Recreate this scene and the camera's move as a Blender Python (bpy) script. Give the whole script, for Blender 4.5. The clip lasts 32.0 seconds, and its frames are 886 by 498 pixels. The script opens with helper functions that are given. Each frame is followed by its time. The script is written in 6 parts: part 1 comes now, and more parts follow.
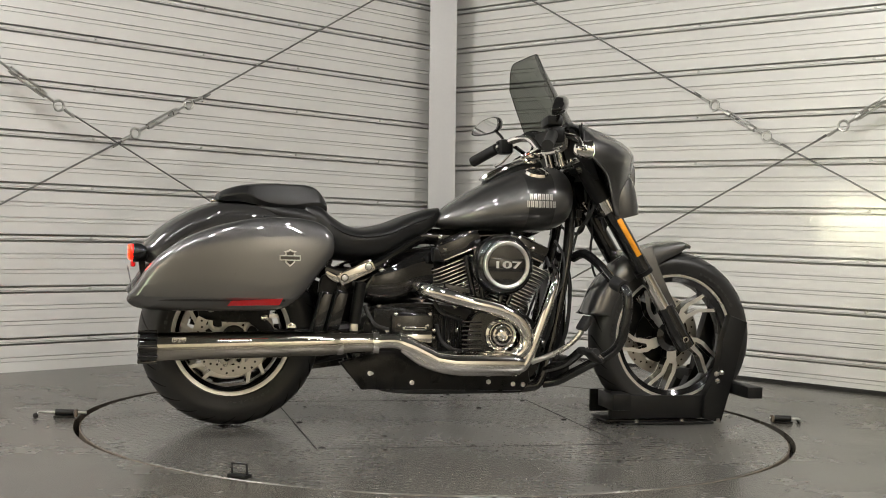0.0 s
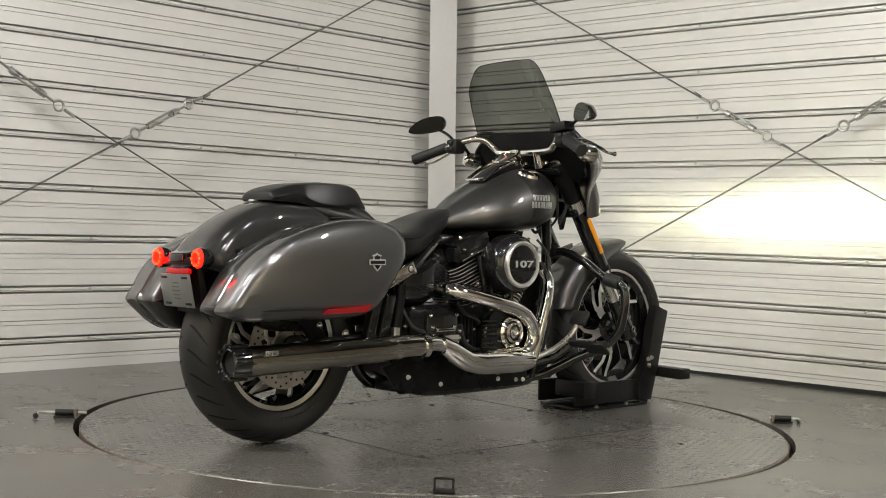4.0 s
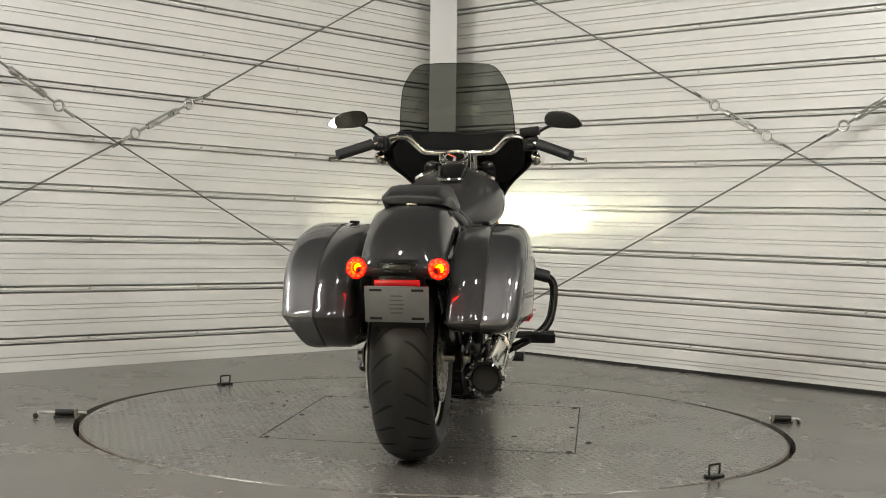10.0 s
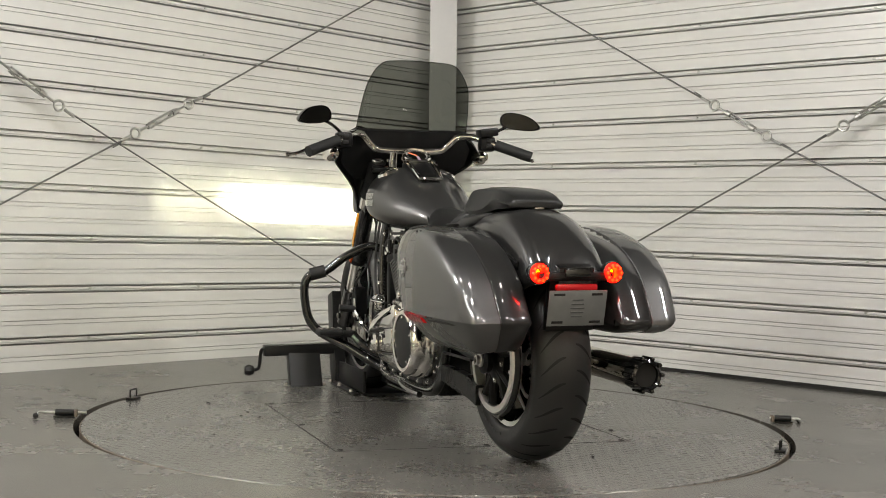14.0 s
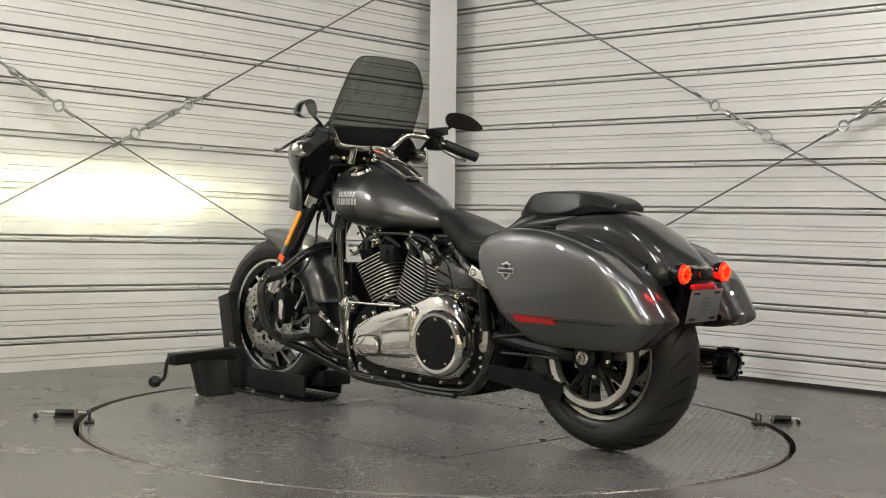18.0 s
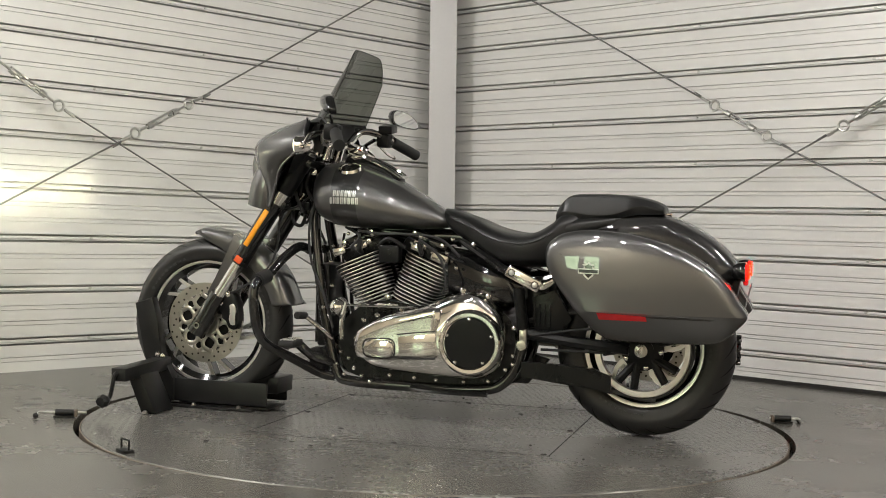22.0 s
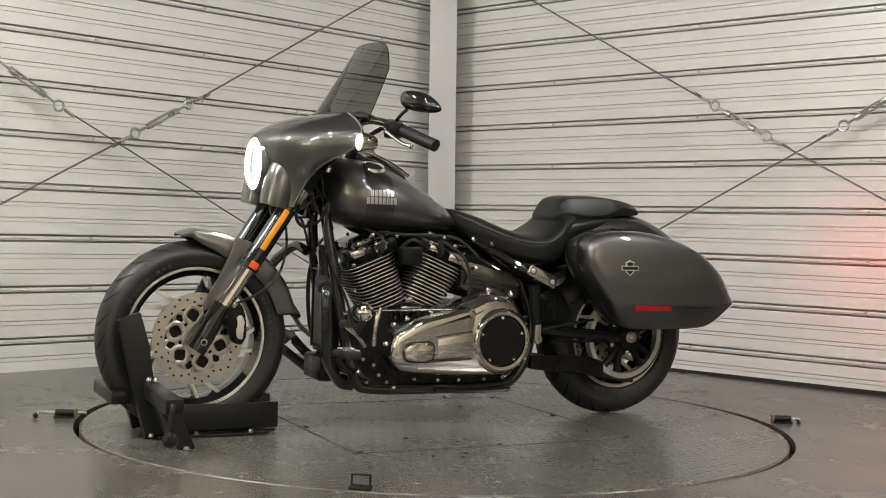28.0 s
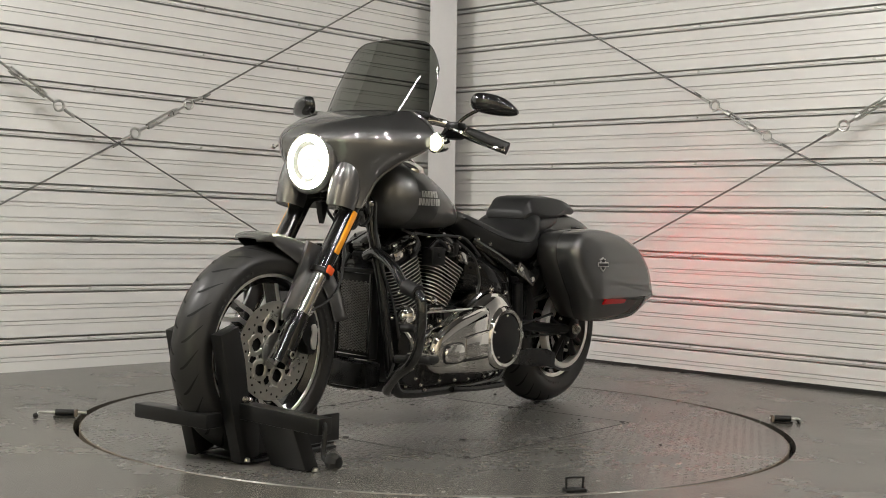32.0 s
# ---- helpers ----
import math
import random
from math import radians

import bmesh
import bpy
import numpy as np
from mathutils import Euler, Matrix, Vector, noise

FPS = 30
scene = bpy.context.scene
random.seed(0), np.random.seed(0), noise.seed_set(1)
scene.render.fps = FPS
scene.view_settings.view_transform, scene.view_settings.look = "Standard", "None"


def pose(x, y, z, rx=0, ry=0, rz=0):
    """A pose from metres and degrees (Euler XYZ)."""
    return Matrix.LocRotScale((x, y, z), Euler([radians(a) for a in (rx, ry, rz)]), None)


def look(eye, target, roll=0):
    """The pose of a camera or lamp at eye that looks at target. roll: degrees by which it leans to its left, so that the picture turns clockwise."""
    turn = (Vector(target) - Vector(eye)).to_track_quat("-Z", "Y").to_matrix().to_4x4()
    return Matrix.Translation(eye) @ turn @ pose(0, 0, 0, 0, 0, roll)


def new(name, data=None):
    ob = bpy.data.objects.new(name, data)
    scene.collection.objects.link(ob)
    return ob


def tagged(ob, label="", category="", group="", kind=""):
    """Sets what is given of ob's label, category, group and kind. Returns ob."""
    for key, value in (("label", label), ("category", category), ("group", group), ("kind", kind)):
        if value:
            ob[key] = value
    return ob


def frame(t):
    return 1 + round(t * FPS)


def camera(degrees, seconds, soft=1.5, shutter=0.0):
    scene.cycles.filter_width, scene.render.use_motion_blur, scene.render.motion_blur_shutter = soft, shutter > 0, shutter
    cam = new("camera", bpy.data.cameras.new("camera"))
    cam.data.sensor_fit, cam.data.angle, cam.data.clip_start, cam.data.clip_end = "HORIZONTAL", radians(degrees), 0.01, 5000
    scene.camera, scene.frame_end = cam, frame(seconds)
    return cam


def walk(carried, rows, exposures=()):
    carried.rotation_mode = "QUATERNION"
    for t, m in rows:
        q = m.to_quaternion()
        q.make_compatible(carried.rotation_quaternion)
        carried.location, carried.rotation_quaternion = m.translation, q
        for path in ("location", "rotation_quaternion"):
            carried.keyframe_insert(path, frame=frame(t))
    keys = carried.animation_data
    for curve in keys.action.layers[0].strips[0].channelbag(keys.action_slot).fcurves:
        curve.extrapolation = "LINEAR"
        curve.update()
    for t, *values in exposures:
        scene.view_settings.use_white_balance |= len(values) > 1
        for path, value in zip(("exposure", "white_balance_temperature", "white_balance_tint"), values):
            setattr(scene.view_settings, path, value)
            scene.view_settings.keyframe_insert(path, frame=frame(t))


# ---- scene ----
# ---------- camera: stands still; the table turns ----------
cam = camera(38.73, 32.0, soft=0.95)
EYE = Vector((0.0, -4.5199, 0.7149))
STAND = Matrix.Translation(EYE) @ Matrix((
    (0.99954824, -0.02997959, -0.00212958, 0), (-0.00149683, 0.02111269, -0.99977598, 0),
    (0.03001783, 0.99932751, 0.02105828, 0), (0, 0, 0, 1)))
walk(cam, [(0.0, STAND), (32.0, STAND)], exposures=[(0.0, 0.0), (32.0, 0.0)])

# ---------- light ----------
world = bpy.data.worlds.new("hall")
world.use_nodes = True
world.node_tree.nodes["Background"].inputs[0].default_value = (0.9, 0.95, 1.0, 1)
world.node_tree.nodes["Background"].inputs[1].default_value = 0.05
scene.world = world


def ceiling_or_fill_lamp(x, y, z, sx, sy, watts, colour, aim):
    data = bpy.data.lights.new("ceiling_or_fill_lamp", "AREA")
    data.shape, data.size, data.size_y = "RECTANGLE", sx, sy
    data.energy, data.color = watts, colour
    ob = new("ceiling_or_fill_lamp", data)
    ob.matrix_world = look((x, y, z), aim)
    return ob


WHITE = (1.0, 0.968, 0.930)
for x, y, sx, sy, watts in ((-2.85, -1.4, 0.14, 0.6, 88), (2.85, -1.4, 0.14, 0.6, 58)):
    ceiling_or_fill_lamp(x, y, 2.95, sx, sy, watts, WHITE, (-0.95, 1.9, 0.5) if x < 0 else (0.8, 1.9, 0.5))
for x, y, watts in ((-0.65, -1.7, 10), (0.65, -1.7, 10), (-0.65, -3.0, 11), (0.65, -3.0, 11)):
    ceiling_or_fill_lamp(x, y, 3.15, 0.06, 0.35, watts, WHITE, (x * 0.6, y * 0.4, 0))
# added, unseen: one pair fills the bike, one brightens rear walls for reflections
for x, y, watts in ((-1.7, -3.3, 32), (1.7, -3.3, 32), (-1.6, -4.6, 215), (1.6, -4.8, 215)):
    ceiling_or_fill_lamp(x, y, 3.15, 0.07, 1.2, watts, WHITE, (x * 2.2, y - 3.0, 0.2) if y < -4 else (x * 0.6, -2.6, 0))

# ---------- materials ----------


def material(name, base, rough=0.5, metal=0.0, var=0.15, scale=6.0, fine=60.0, bump=0.0, coat=0.0, rough_var=0.1, spec=0.5, stain=None):
    m = bpy.data.materials.new(name)
    m.use_nodes = True
    nt = m.node_tree
    b = nt.nodes["Principled BSDF"]
    tc = nt.nodes.new("ShaderNodeTexCoord")
    big, small = nt.nodes.new("ShaderNodeTexNoise"), nt.nodes.new("ShaderNodeTexNoise")
    big.inputs["Scale"].default_value, small.inputs["Scale"].default_value = scale, fine
    big.inputs["Detail"].default_value = 5
    nt.links.new(tc.outputs["Object"], big.inputs["Vector"])
    nt.links.new(tc.outputs["Object"], small.inputs["Vector"])
    add = nt.nodes.new("ShaderNodeMath")
    add.operation = "MULTIPLY_ADD"
    nt.links.new(small.outputs["Fac"], add.inputs[0])
    add.inputs[1].default_value = 0.4
    nt.links.new(big.outputs["Fac"], add.inputs[2])
    ramp = nt.nodes.new("ShaderNodeMapRange")
    ramp.inputs[1].default_value, ramp.inputs[2].default_value = 0.4, 1.0
    ramp.inputs[3].default_value, ramp.inputs[4].default_value = 1 - var, 1 + var
    nt.links.new(add.outputs[0], ramp.inputs[0])
    mul = nt.nodes.new("ShaderNodeVectorMath")
    mul.operation = "SCALE"
    mul.inputs[0].default_value = base
    nt.links.new(ramp.outputs[0], mul.inputs["Scale"])
    colour = mul.outputs[0]
    if stain:
        third = nt.nodes.new("ShaderNodeTexNoise")
        third.inputs["Scale"].default_value, third.inputs["Detail"].default_value = stain[1], 3
        nt.links.new(tc.outputs["Object"], third.inputs["Vector"])
        cut = nt.nodes.new("ShaderNodeMapRange")
        cut.inputs[1].default_value, cut.inputs[2].default_value = stain[2], stain[2] + 0.22
        nt.links.new(third.outputs["Fac"], cut.inputs[0])
        mix = nt.nodes.new("ShaderNodeMix")
        mix.data_type = "RGBA"
        nt.links.new(cut.outputs[0], mix.inputs[0])
        nt.links.new(colour, mix.inputs[6])
        mix.inputs[7].default_value = (*stain[0], 1)
        colour = mix.outputs[2]
    nt.links.new(colour, b.inputs["Base Color"])
    rr = nt.nodes.new("ShaderNodeMapRange")
    rr.inputs[1].default_value, rr.inputs[2].default_value = 0.4, 1.0
    rr.inputs[3].default_value, rr.inputs[4].default_value = max(rough * (1 - rough_var), 0.01), rough * (1 + rough_var)
    nt.links.new(add.outputs[0], rr.inputs[0])
    nt.links.new(rr.outputs[0], b.inputs["Roughness"])
    b.inputs["Metallic"].default_value = metal
    b.inputs["Specular IOR Level"].default_value = spec
    if coat:
        b.inputs["Coat Weight"].default_value, b.inputs["Coat Roughness"].default_value, b.inputs["Coat IOR"].default_value = coat, 0.015, 1.5
    if bump:
        bp = nt.nodes.new("ShaderNodeBump")
        bp.inputs["Strength"].default_value, bp.inputs["Distance"].default_value = bump, 0.002
        nt.links.new(add.outputs[0], bp.inputs["Height"])
        nt.links.new(bp.outputs[0], b.inputs["Normal"])
    return m


def glowing(name, colour, strength, base=(0.1, 0.1, 0.1)):
    m = material(name, base, 0.15, var=0.03)
    b = m.node_tree.nodes["Principled BSDF"]
    b.inputs["Emission Color"].default_value, b.inputs["Emission Strength"].default_value = (*colour, 1), strength
    return m


def tinted_pane(name, tint, normal=0.04):
    m = bpy.data.materials.new(name)
    m.use_nodes = True
    nt = m.node_tree
    nt.nodes.remove(nt.nodes["Principled BSDF"])
    clear, gloss = nt.nodes.new("ShaderNodeBsdfTransparent"), nt.nodes.new("ShaderNodeBsdfGlossy")
    clear.inputs[0].default_value, gloss.inputs["Roughness"].default_value = (*tint, 1), 0.04
    facing, mix = nt.nodes.new("ShaderNodeLayerWeight"), nt.nodes.new("ShaderNodeMixShader")
    facing.inputs["Blend"].default_value = 0.5
    steep, share = nt.nodes.new("ShaderNodeMath"), nt.nodes.new("ShaderNodeMath")
    steep.operation, share.operation = "POWER", "MULTIPLY_ADD"
    steep.inputs[1].default_value = 5.0
    share.inputs[1].default_value, share.inputs[2].default_value = 0.9, normal
    nt.links.new(facing.outputs["Facing"], steep.inputs[0])
    nt.links.new(steep.outputs[0], share.inputs[0])
    nt.links.new(share.outputs[0], mix.inputs[0])
    nt.links.new(clear.outputs[0], mix.inputs[1])
    nt.links.new(gloss.outputs[0], mix.inputs[2])
    nt.links.new(mix.outputs[0], nt.nodes["Material Output"].inputs[0])
    return m


PAINT = material("grey_metallic_paint", (0.103, 0.102, 0.102), 0.45, 0.85, var=0.05, scale=3, fine=900, coat=1.0, spec=0.2)
# same paint as PAINT; darker tank reflections put into this copy's weaker coat
TANK_PAINT = material("tank_copy_of_grey_paint", (0.115, 0.114, 0.112), 0.42, 0.85, var=0.05, scale=3, fine=900, coat=1.0, spec=0.2)
BLACK = material("gloss_black", (0.008, 0.008, 0.008), 0.08, var=0.2, scale=8, coat=0.7)
SATIN = material("satin_black", (0.008, 0.008, 0.008), 0.34, var=0.25, scale=10, fine=200, bump=0.1, spec=0.22)
CAST = material("wrinkle_black", (0.007, 0.007, 0.007), 0.28, var=0.25, scale=12, fine=500, bump=0.3, spec=0.25)
CHROME = material("chrome", (0.88, 0.86, 0.83), 0.05, 1.0, var=0.03, scale=8, rough_var=0.3)
# darker copy of CHROME, for the muffler
DARK_CHROME = material("darker_chrome", (0.50, 0.47, 0.42), 0.07, 1.0, var=0.06, scale=6, rough_var=0.3)
STEEL = material("brushed_steel", (0.58, 0.56, 0.52), 0.28, 1.0, var=0.1, scale=12, fine=300)
ALLOY = material("machined_alloy", (0.86, 0.84, 0.80), 0.34, 0.85, var=0.08, scale=10, fine=300)
BRIGHT = material("polished_rim_edge", (0.88, 0.87, 0.84), 0.30, 0.9, var=0.05, scale=10)
DISC = material("brake_disc_steel", (0.60, 0.585, 0.545), 0.30, 1.0, var=0.1, scale=20, fine=400)
RUBBER = material("tyre_rubber", (0.017, 0.0165, 0.016), 0.46, var=0.35, scale=9, fine=150, bump=0.15, rough_var=0.3)
GRIP = material("grip_rubber", (0.010, 0.010, 0.010), 0.60, var=0.2, scale=30, fine=300, bump=0.3)
LEATHER = material("black_vinyl", (0.013, 0.013, 0.013), 0.37, var=0.25, scale=7, fine=260, bump=0.25, rough_var=0.25, spec=0.36)
SMOKE = tinted_pane("smoked_screen", (0.205, 0.216, 0.196), 0.035)
CHARCOAL = material("charcoal_paint", (0.022, 0.0215, 0.021), 0.35, 0.0, var=0.08, scale=3, fine=900, coat=1.0, spec=0.12)
MIRROR = material("mirror_glass", (0.50, 0.50, 0.49), 0.02, 1.0, var=0.01)
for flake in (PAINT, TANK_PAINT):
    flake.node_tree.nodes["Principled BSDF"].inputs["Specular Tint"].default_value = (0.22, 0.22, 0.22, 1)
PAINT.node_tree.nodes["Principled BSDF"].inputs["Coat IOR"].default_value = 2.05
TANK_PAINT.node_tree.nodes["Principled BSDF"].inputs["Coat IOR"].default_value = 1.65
RED_LENS = material("red_reflector", (0.66, 0.016, 0.022), 0.18, var=0.1, scale=40, coat=0.6)
AMBER = material("amber_reflector", (0.85, 0.33, 0.02), 0.2, var=0.1, scale=40, coat=0.6)
ORANGE = material("orange_marker", (0.75, 0.10, 0.02), 0.2, var=0.1, scale=40, coat=0.6)
SILVER = material("silver_print", (0.55, 0.55, 0.53), 0.3, 0.5, var=0.05)
DECAL = material("dark_decal", (0.018, 0.018, 0.018), 0.35, 0.1, var=0.05, coat=1.0)
PLATE = material("plate_metal", (0.20, 0.20, 0.197), 0.36, 0.3, var=0.1, scale=20)
PRINT = material("plate_print", (0.10, 0.10, 0.10), 0.4, 0.2, var=0.1)
TAIL_GLOW = glowing("tail_lens", (1.0, 0.0008, 0.0002), 42, (0.3, 0.01, 0.01))
TAIL_CORE = glowing("tail_core", (1.0, 0.0007, 0.0), 2500, (0.3, 0.05, 0.01))
LED_GLOW = glowing("tail_led", (1.0, 0.032, 0.004), 4.5, (0.3, 0.05, 0.01))
BAR_GLOW = glowing("tail_bar", (1.0, 0.02, 0.01), 0.10, (0.35, 0.01, 0.015))
BEAM = glowing("beam_emitter", (1.0, 0.98, 0.62), 60000)
BEAM_CORE = glowing("beam_core", (1.0, 0.98, 0.66), 600000)
HALO = glowing("headlight_ring", (1.0, 0.98, 0.70), 150.0, (0.6, 0.6, 0.6))
LENS_GLOW = glowing("headlight_lens", (1.0, 0.99, 0.92), 0.70, (0.03, 0.03, 0.03))
RING_GLOW = glowing("headlight_inner_ring", (1.0, 0.99, 0.92), 0.25, (0.02, 0.02, 0.02))
SIGNAL_GLOW = glowing("signal_lens", (1.0, 0.97, 0.66), 2.6, (0.6, 0.6, 0.55))
DIAL = material("gauge_face", (0.015, 0.015, 0.02), 0.2, var=0.1, coat=1.0)
NEEDLE = glowing("gauge_needle", (1.0, 0.16, 0.03), 1.2)
WALL = material("white_steel_panel", (0.66, 0.656, 0.638), 0.33, 0.0, var=0.035, scale=0.9, fine=25, rough_var=0.2)
TRIM_GREY = material("painted_steel_column", (0.50, 0.495, 0.495), 0.45, 0.0, var=0.04, scale=2.0)
ZINC = material("zinc_hardware", (0.52, 0.52, 0.50), 0.32, 0.9, var=0.15, scale=30)
CABLE = material("wire_rope", (0.20, 0.20, 0.19), 0.45, 0.8, var=0.25, scale=60, fine=900, bump=0.3)
CONCRETE = material("sealed_concrete", (0.108, 0.102, 0.089), 0.26, 0.0, var=0.24, scale=3.2, fine=24, rough_var=0.15, stain=((0.084, 0.079, 0.070), 1.5, 0.52))
CHECKER = material("checker_plate", (0.156, 0.150, 0.136), 0.27, 0.28, var=0.14, scale=1.6, fine=40, rough_var=0.2, stain=((0.118, 0.114, 0.102), 2.0, 0.52))
# lozenges paler than the deck: their relief contrast is put into the colour
TREAD = material("paler_tread", (0.205, 0.198, 0.180), 0.26, 0.32, var=0.10, scale=1.6, fine=30, rough_var=0.2)
GROOVE = material("tread_groove", (0.009, 0.009, 0.009), 0.7, var=0.2, spec=0.25)
GAP = material("pit_black", (0.012, 0.011, 0.010), 0.8, var=0.2)
RUST = material("rusty_rim", (0.16, 0.13, 0.10), 0.6, 0.3, var=0.3, scale=20)
CHOCK = material("black_powder_coat", (0.010, 0.010, 0.010), 0.34, var=0.3, scale=14, fine=300, bump=0.1, spec=0.32)
DULL = material("hall_paint", (0.50, 0.44, 0.33), 0.6, var=0.12, scale=1.0)
ROOF = material("roof_lining", (0.06, 0.06, 0.058), 0.7, var=0.15, scale=1.5)

DAYLIGHT = glowing("daylit_pane", (0.80, 1.0, 0.62), 4.5)

# ---------- mesh helpers ----------


def part(name, bm, mat, parent=None, label="", angle=32, flat=False):
    me = bpy.data.meshes.new(name)
    bmesh.ops.recalc_face_normals(bm, faces=bm.faces)
    bm.to_mesh(me)
    bm.free()
    me.materials.append(mat)
    if not flat:
        me.shade_smooth()
        me.set_sharp_from_angle(angle=radians(angle))
    ob = new(name, me)
    ob.parent = parent
    if label:
        tagged(ob, label)
    return ob


def thing(name, label, category, group="", kind=""):
    return tagged(new(name), label, category, group, kind)


def catmull(pts, n=6, closed=False):
    pts = [Vector(p) for p in pts]
    out, m = [], len(pts)
    for i in range(m if closed else m - 1):
        if closed:
            a, b, c, d = pts[(i - 1) % m], pts[i], pts[(i + 1) % m], pts[(i + 2) % m]
        else:
            a, b, c, d = pts[max(i - 1, 0)], pts[i], pts[i + 1], pts[min(i + 2, m - 1)]
        for k in range(n):
            t = k / n
            out.append(0.5 * (2 * b + (c - a) * t + (2 * a - 5 * b + 4 * c - d) * t * t + (3 * b - a - 3 * c + d) * t ** 3))
    if not closed:
        out.append(pts[-1])
    return out


def loft(rings, bm=None, cap=True, close=True):
    """Skin a list of rings of equal length."""
    bm = bm or bmesh.new()
    vs = [[bm.verts.new(p) for p in r] for r in rings]
    n = len(vs[0])
    for a, b in zip(vs, vs[1:]):
        for i in range(n if close else n - 1):
            j = (i + 1) % n
            bm.faces.new((a[i], a[j], b[j], b[i]))
    if cap and close:
        bm.faces.new(vs[0])
        bm.faces.new(vs[-1])
    return bm


def tube(pts, r, segs=10, n=6, bm=None, closed=False, squash=None):
    path = catmull(pts, n, closed) if n > 1 else [Vector(p) for p in pts]
    m = len(path)
    rings, up = [], None
    for i, p in enumerate(path):
        if closed:
            d = path[(i + 1) % m] - path[i - 1]
        else:
            d = path[min(i + 1, m - 1)] - path[max(i - 1, 0)]
        d.normalize()
        if up is None:
            up = d.orthogonal().normalized()
        up = (up - d * up.dot(d)).normalized()
        side = d.cross(up)
        rad = r if not isinstance(r, (list, tuple)) else r[0] + (r[1] - r[0]) * i / max(m - 1, 1)
        rings.append([p + rad * (math.cos(a) * up + math.sin(a) * side) for a in (2 * math.pi * k / segs for k in range(segs))])
    if closed:
        rings.append(rings[0])
        bm = bm or bmesh.new()
        vs = [[bm.verts.new(q) for q in ring] for ring in rings[:-1]]
        for i in range(m):
            a, b = vs[i], vs[(i + 1) % m]
            for k in range(segs):
                bm.faces.new((a[k], a[(k + 1) % segs], b[(k + 1) % segs], b[k]))
        return bm
    return loft(rings, bm)


def lathe(profile, centre=(0, 0, 0), axis=(0, 1, 0), segs=24, bm=None, closed=False, cap=True):
    """Turn (radius, height) pairs about an axis."""
    axis = Vector(axis).normalized()
    u = axis.orthogonal().normalized()
    v = axis.cross(u)
    c = Vector(centre)
    rings = [[c + axis * h + max(r, 1e-4) * (math.cos(a) * u + math.sin(a) * v) for a in (2 * math.pi * k / segs for k in range(segs))] for r, h in profile]
    if closed:
        rings.append(rings[0])
        return loft(rings, bm, cap=False)
    return loft(rings, bm, cap)


def rod(a, b, r, segs=10, bm=None):
    return tube([a, b], r, segs, 1, bm)


def box(c, s, bevel=0.0, turn=None, bm=None, segs=2):
    own = bmesh.new()
    bmesh.ops.create_cube(own, size=1.0)
    bmesh.ops.scale(own, vec=s, verts=own.verts)
    if bevel:
        bmesh.ops.bevel(own, geom=own.edges[:], offset=bevel, segments=segs, affect="EDGES", profile=0.5)
    m = Matrix.Translation(c) @ (turn.to_4x4() if turn else Matrix())
    bmesh.ops.transform(own, matrix=m, verts=own.verts)
    if bm is None:
        return own
    return merge(bm, own)


def merge(bm, other):
    me = bpy.data.meshes.new("tmp")
    other.to_mesh(me)
    other.free()
    bm.from_mesh(me)
    bpy.data.meshes.remove(me)
    return bm


def moved(bm, m):
    bmesh.ops.transform(bm, matrix=m, verts=bm.verts)
    return bm


def prism(outline, y0, y1, bevel=0.0, segs=2, bm=None):
    """A plate in the xz plane, from y0 to y1."""
    own = bmesh.new()
    a = [own.verts.new((x, y0, z)) for x, z in outline]
    b = [own.verts.new((x, y1, z)) for x, z in outline]
    n = len(a)
    own.faces.new(a)
    own.faces.new(b[::-1])
    for i in range(n):
        own.faces.new((a[i], b[i], b[(i + 1) % n], a[(i + 1) % n]))
    if bevel:
        flat = [e for e in own.edges if abs(e.verts[0].co.y - e.verts[1].co.y) < 1e-6]
        bmesh.ops.bevel(own, geom=flat, offset=bevel, segments=segs, affect="EDGES", profile=0.5)
    return own if bm is None else merge(bm, own)


def inset(outline, d):
    """Move a closed counter-clockwise or clockwise outline inwards by d."""
    n = len(outline)
    area = sum(outline[i][0] * outline[(i + 1) % n][1] - outline[(i + 1) % n][0] * outline[i][1] for i in range(n))
    s = 1 if area > 0 else -1
    out = []
    for i in range(n):
        (x0, z0), (x1, z1) = outline[i - 1], outline[(i + 1) % n]
        tx, tz = x1 - x0, z1 - z0
        ln = math.hypot(tx, tz) or 1
        out.append((outline[i][0] - s * tz / ln * d, outline[i][1] + s * tx / ln * d))
    return out


def smooth_outline(pts, n=4):
    return [(p.x, p.y) for p in catmull([(x, z, 0) for x, z in pts], n, True)]


# ---------- the hall ----------
ROOM = Matrix.Rotation(radians(-0.3305), 4, "X") @ Matrix.Rotation(radians(-0.134), 4, "Y")
CORNER = Vector((0.0125, 2.961, 0))
HEIGHT = 3.3
SEAM = 0.2284
WALL_L = ROOM @ Matrix.Translation(CORNER) @ Matrix.Rotation(radians(45.76 + 180), 4, "Z")
WALL_R = ROOM @ Matrix.Translation(CORNER) @ Matrix.Rotation(radians(-43.28), 4, "Z")
LENGTH = 8.2
BAY, DEEP = 3.15, 2.6


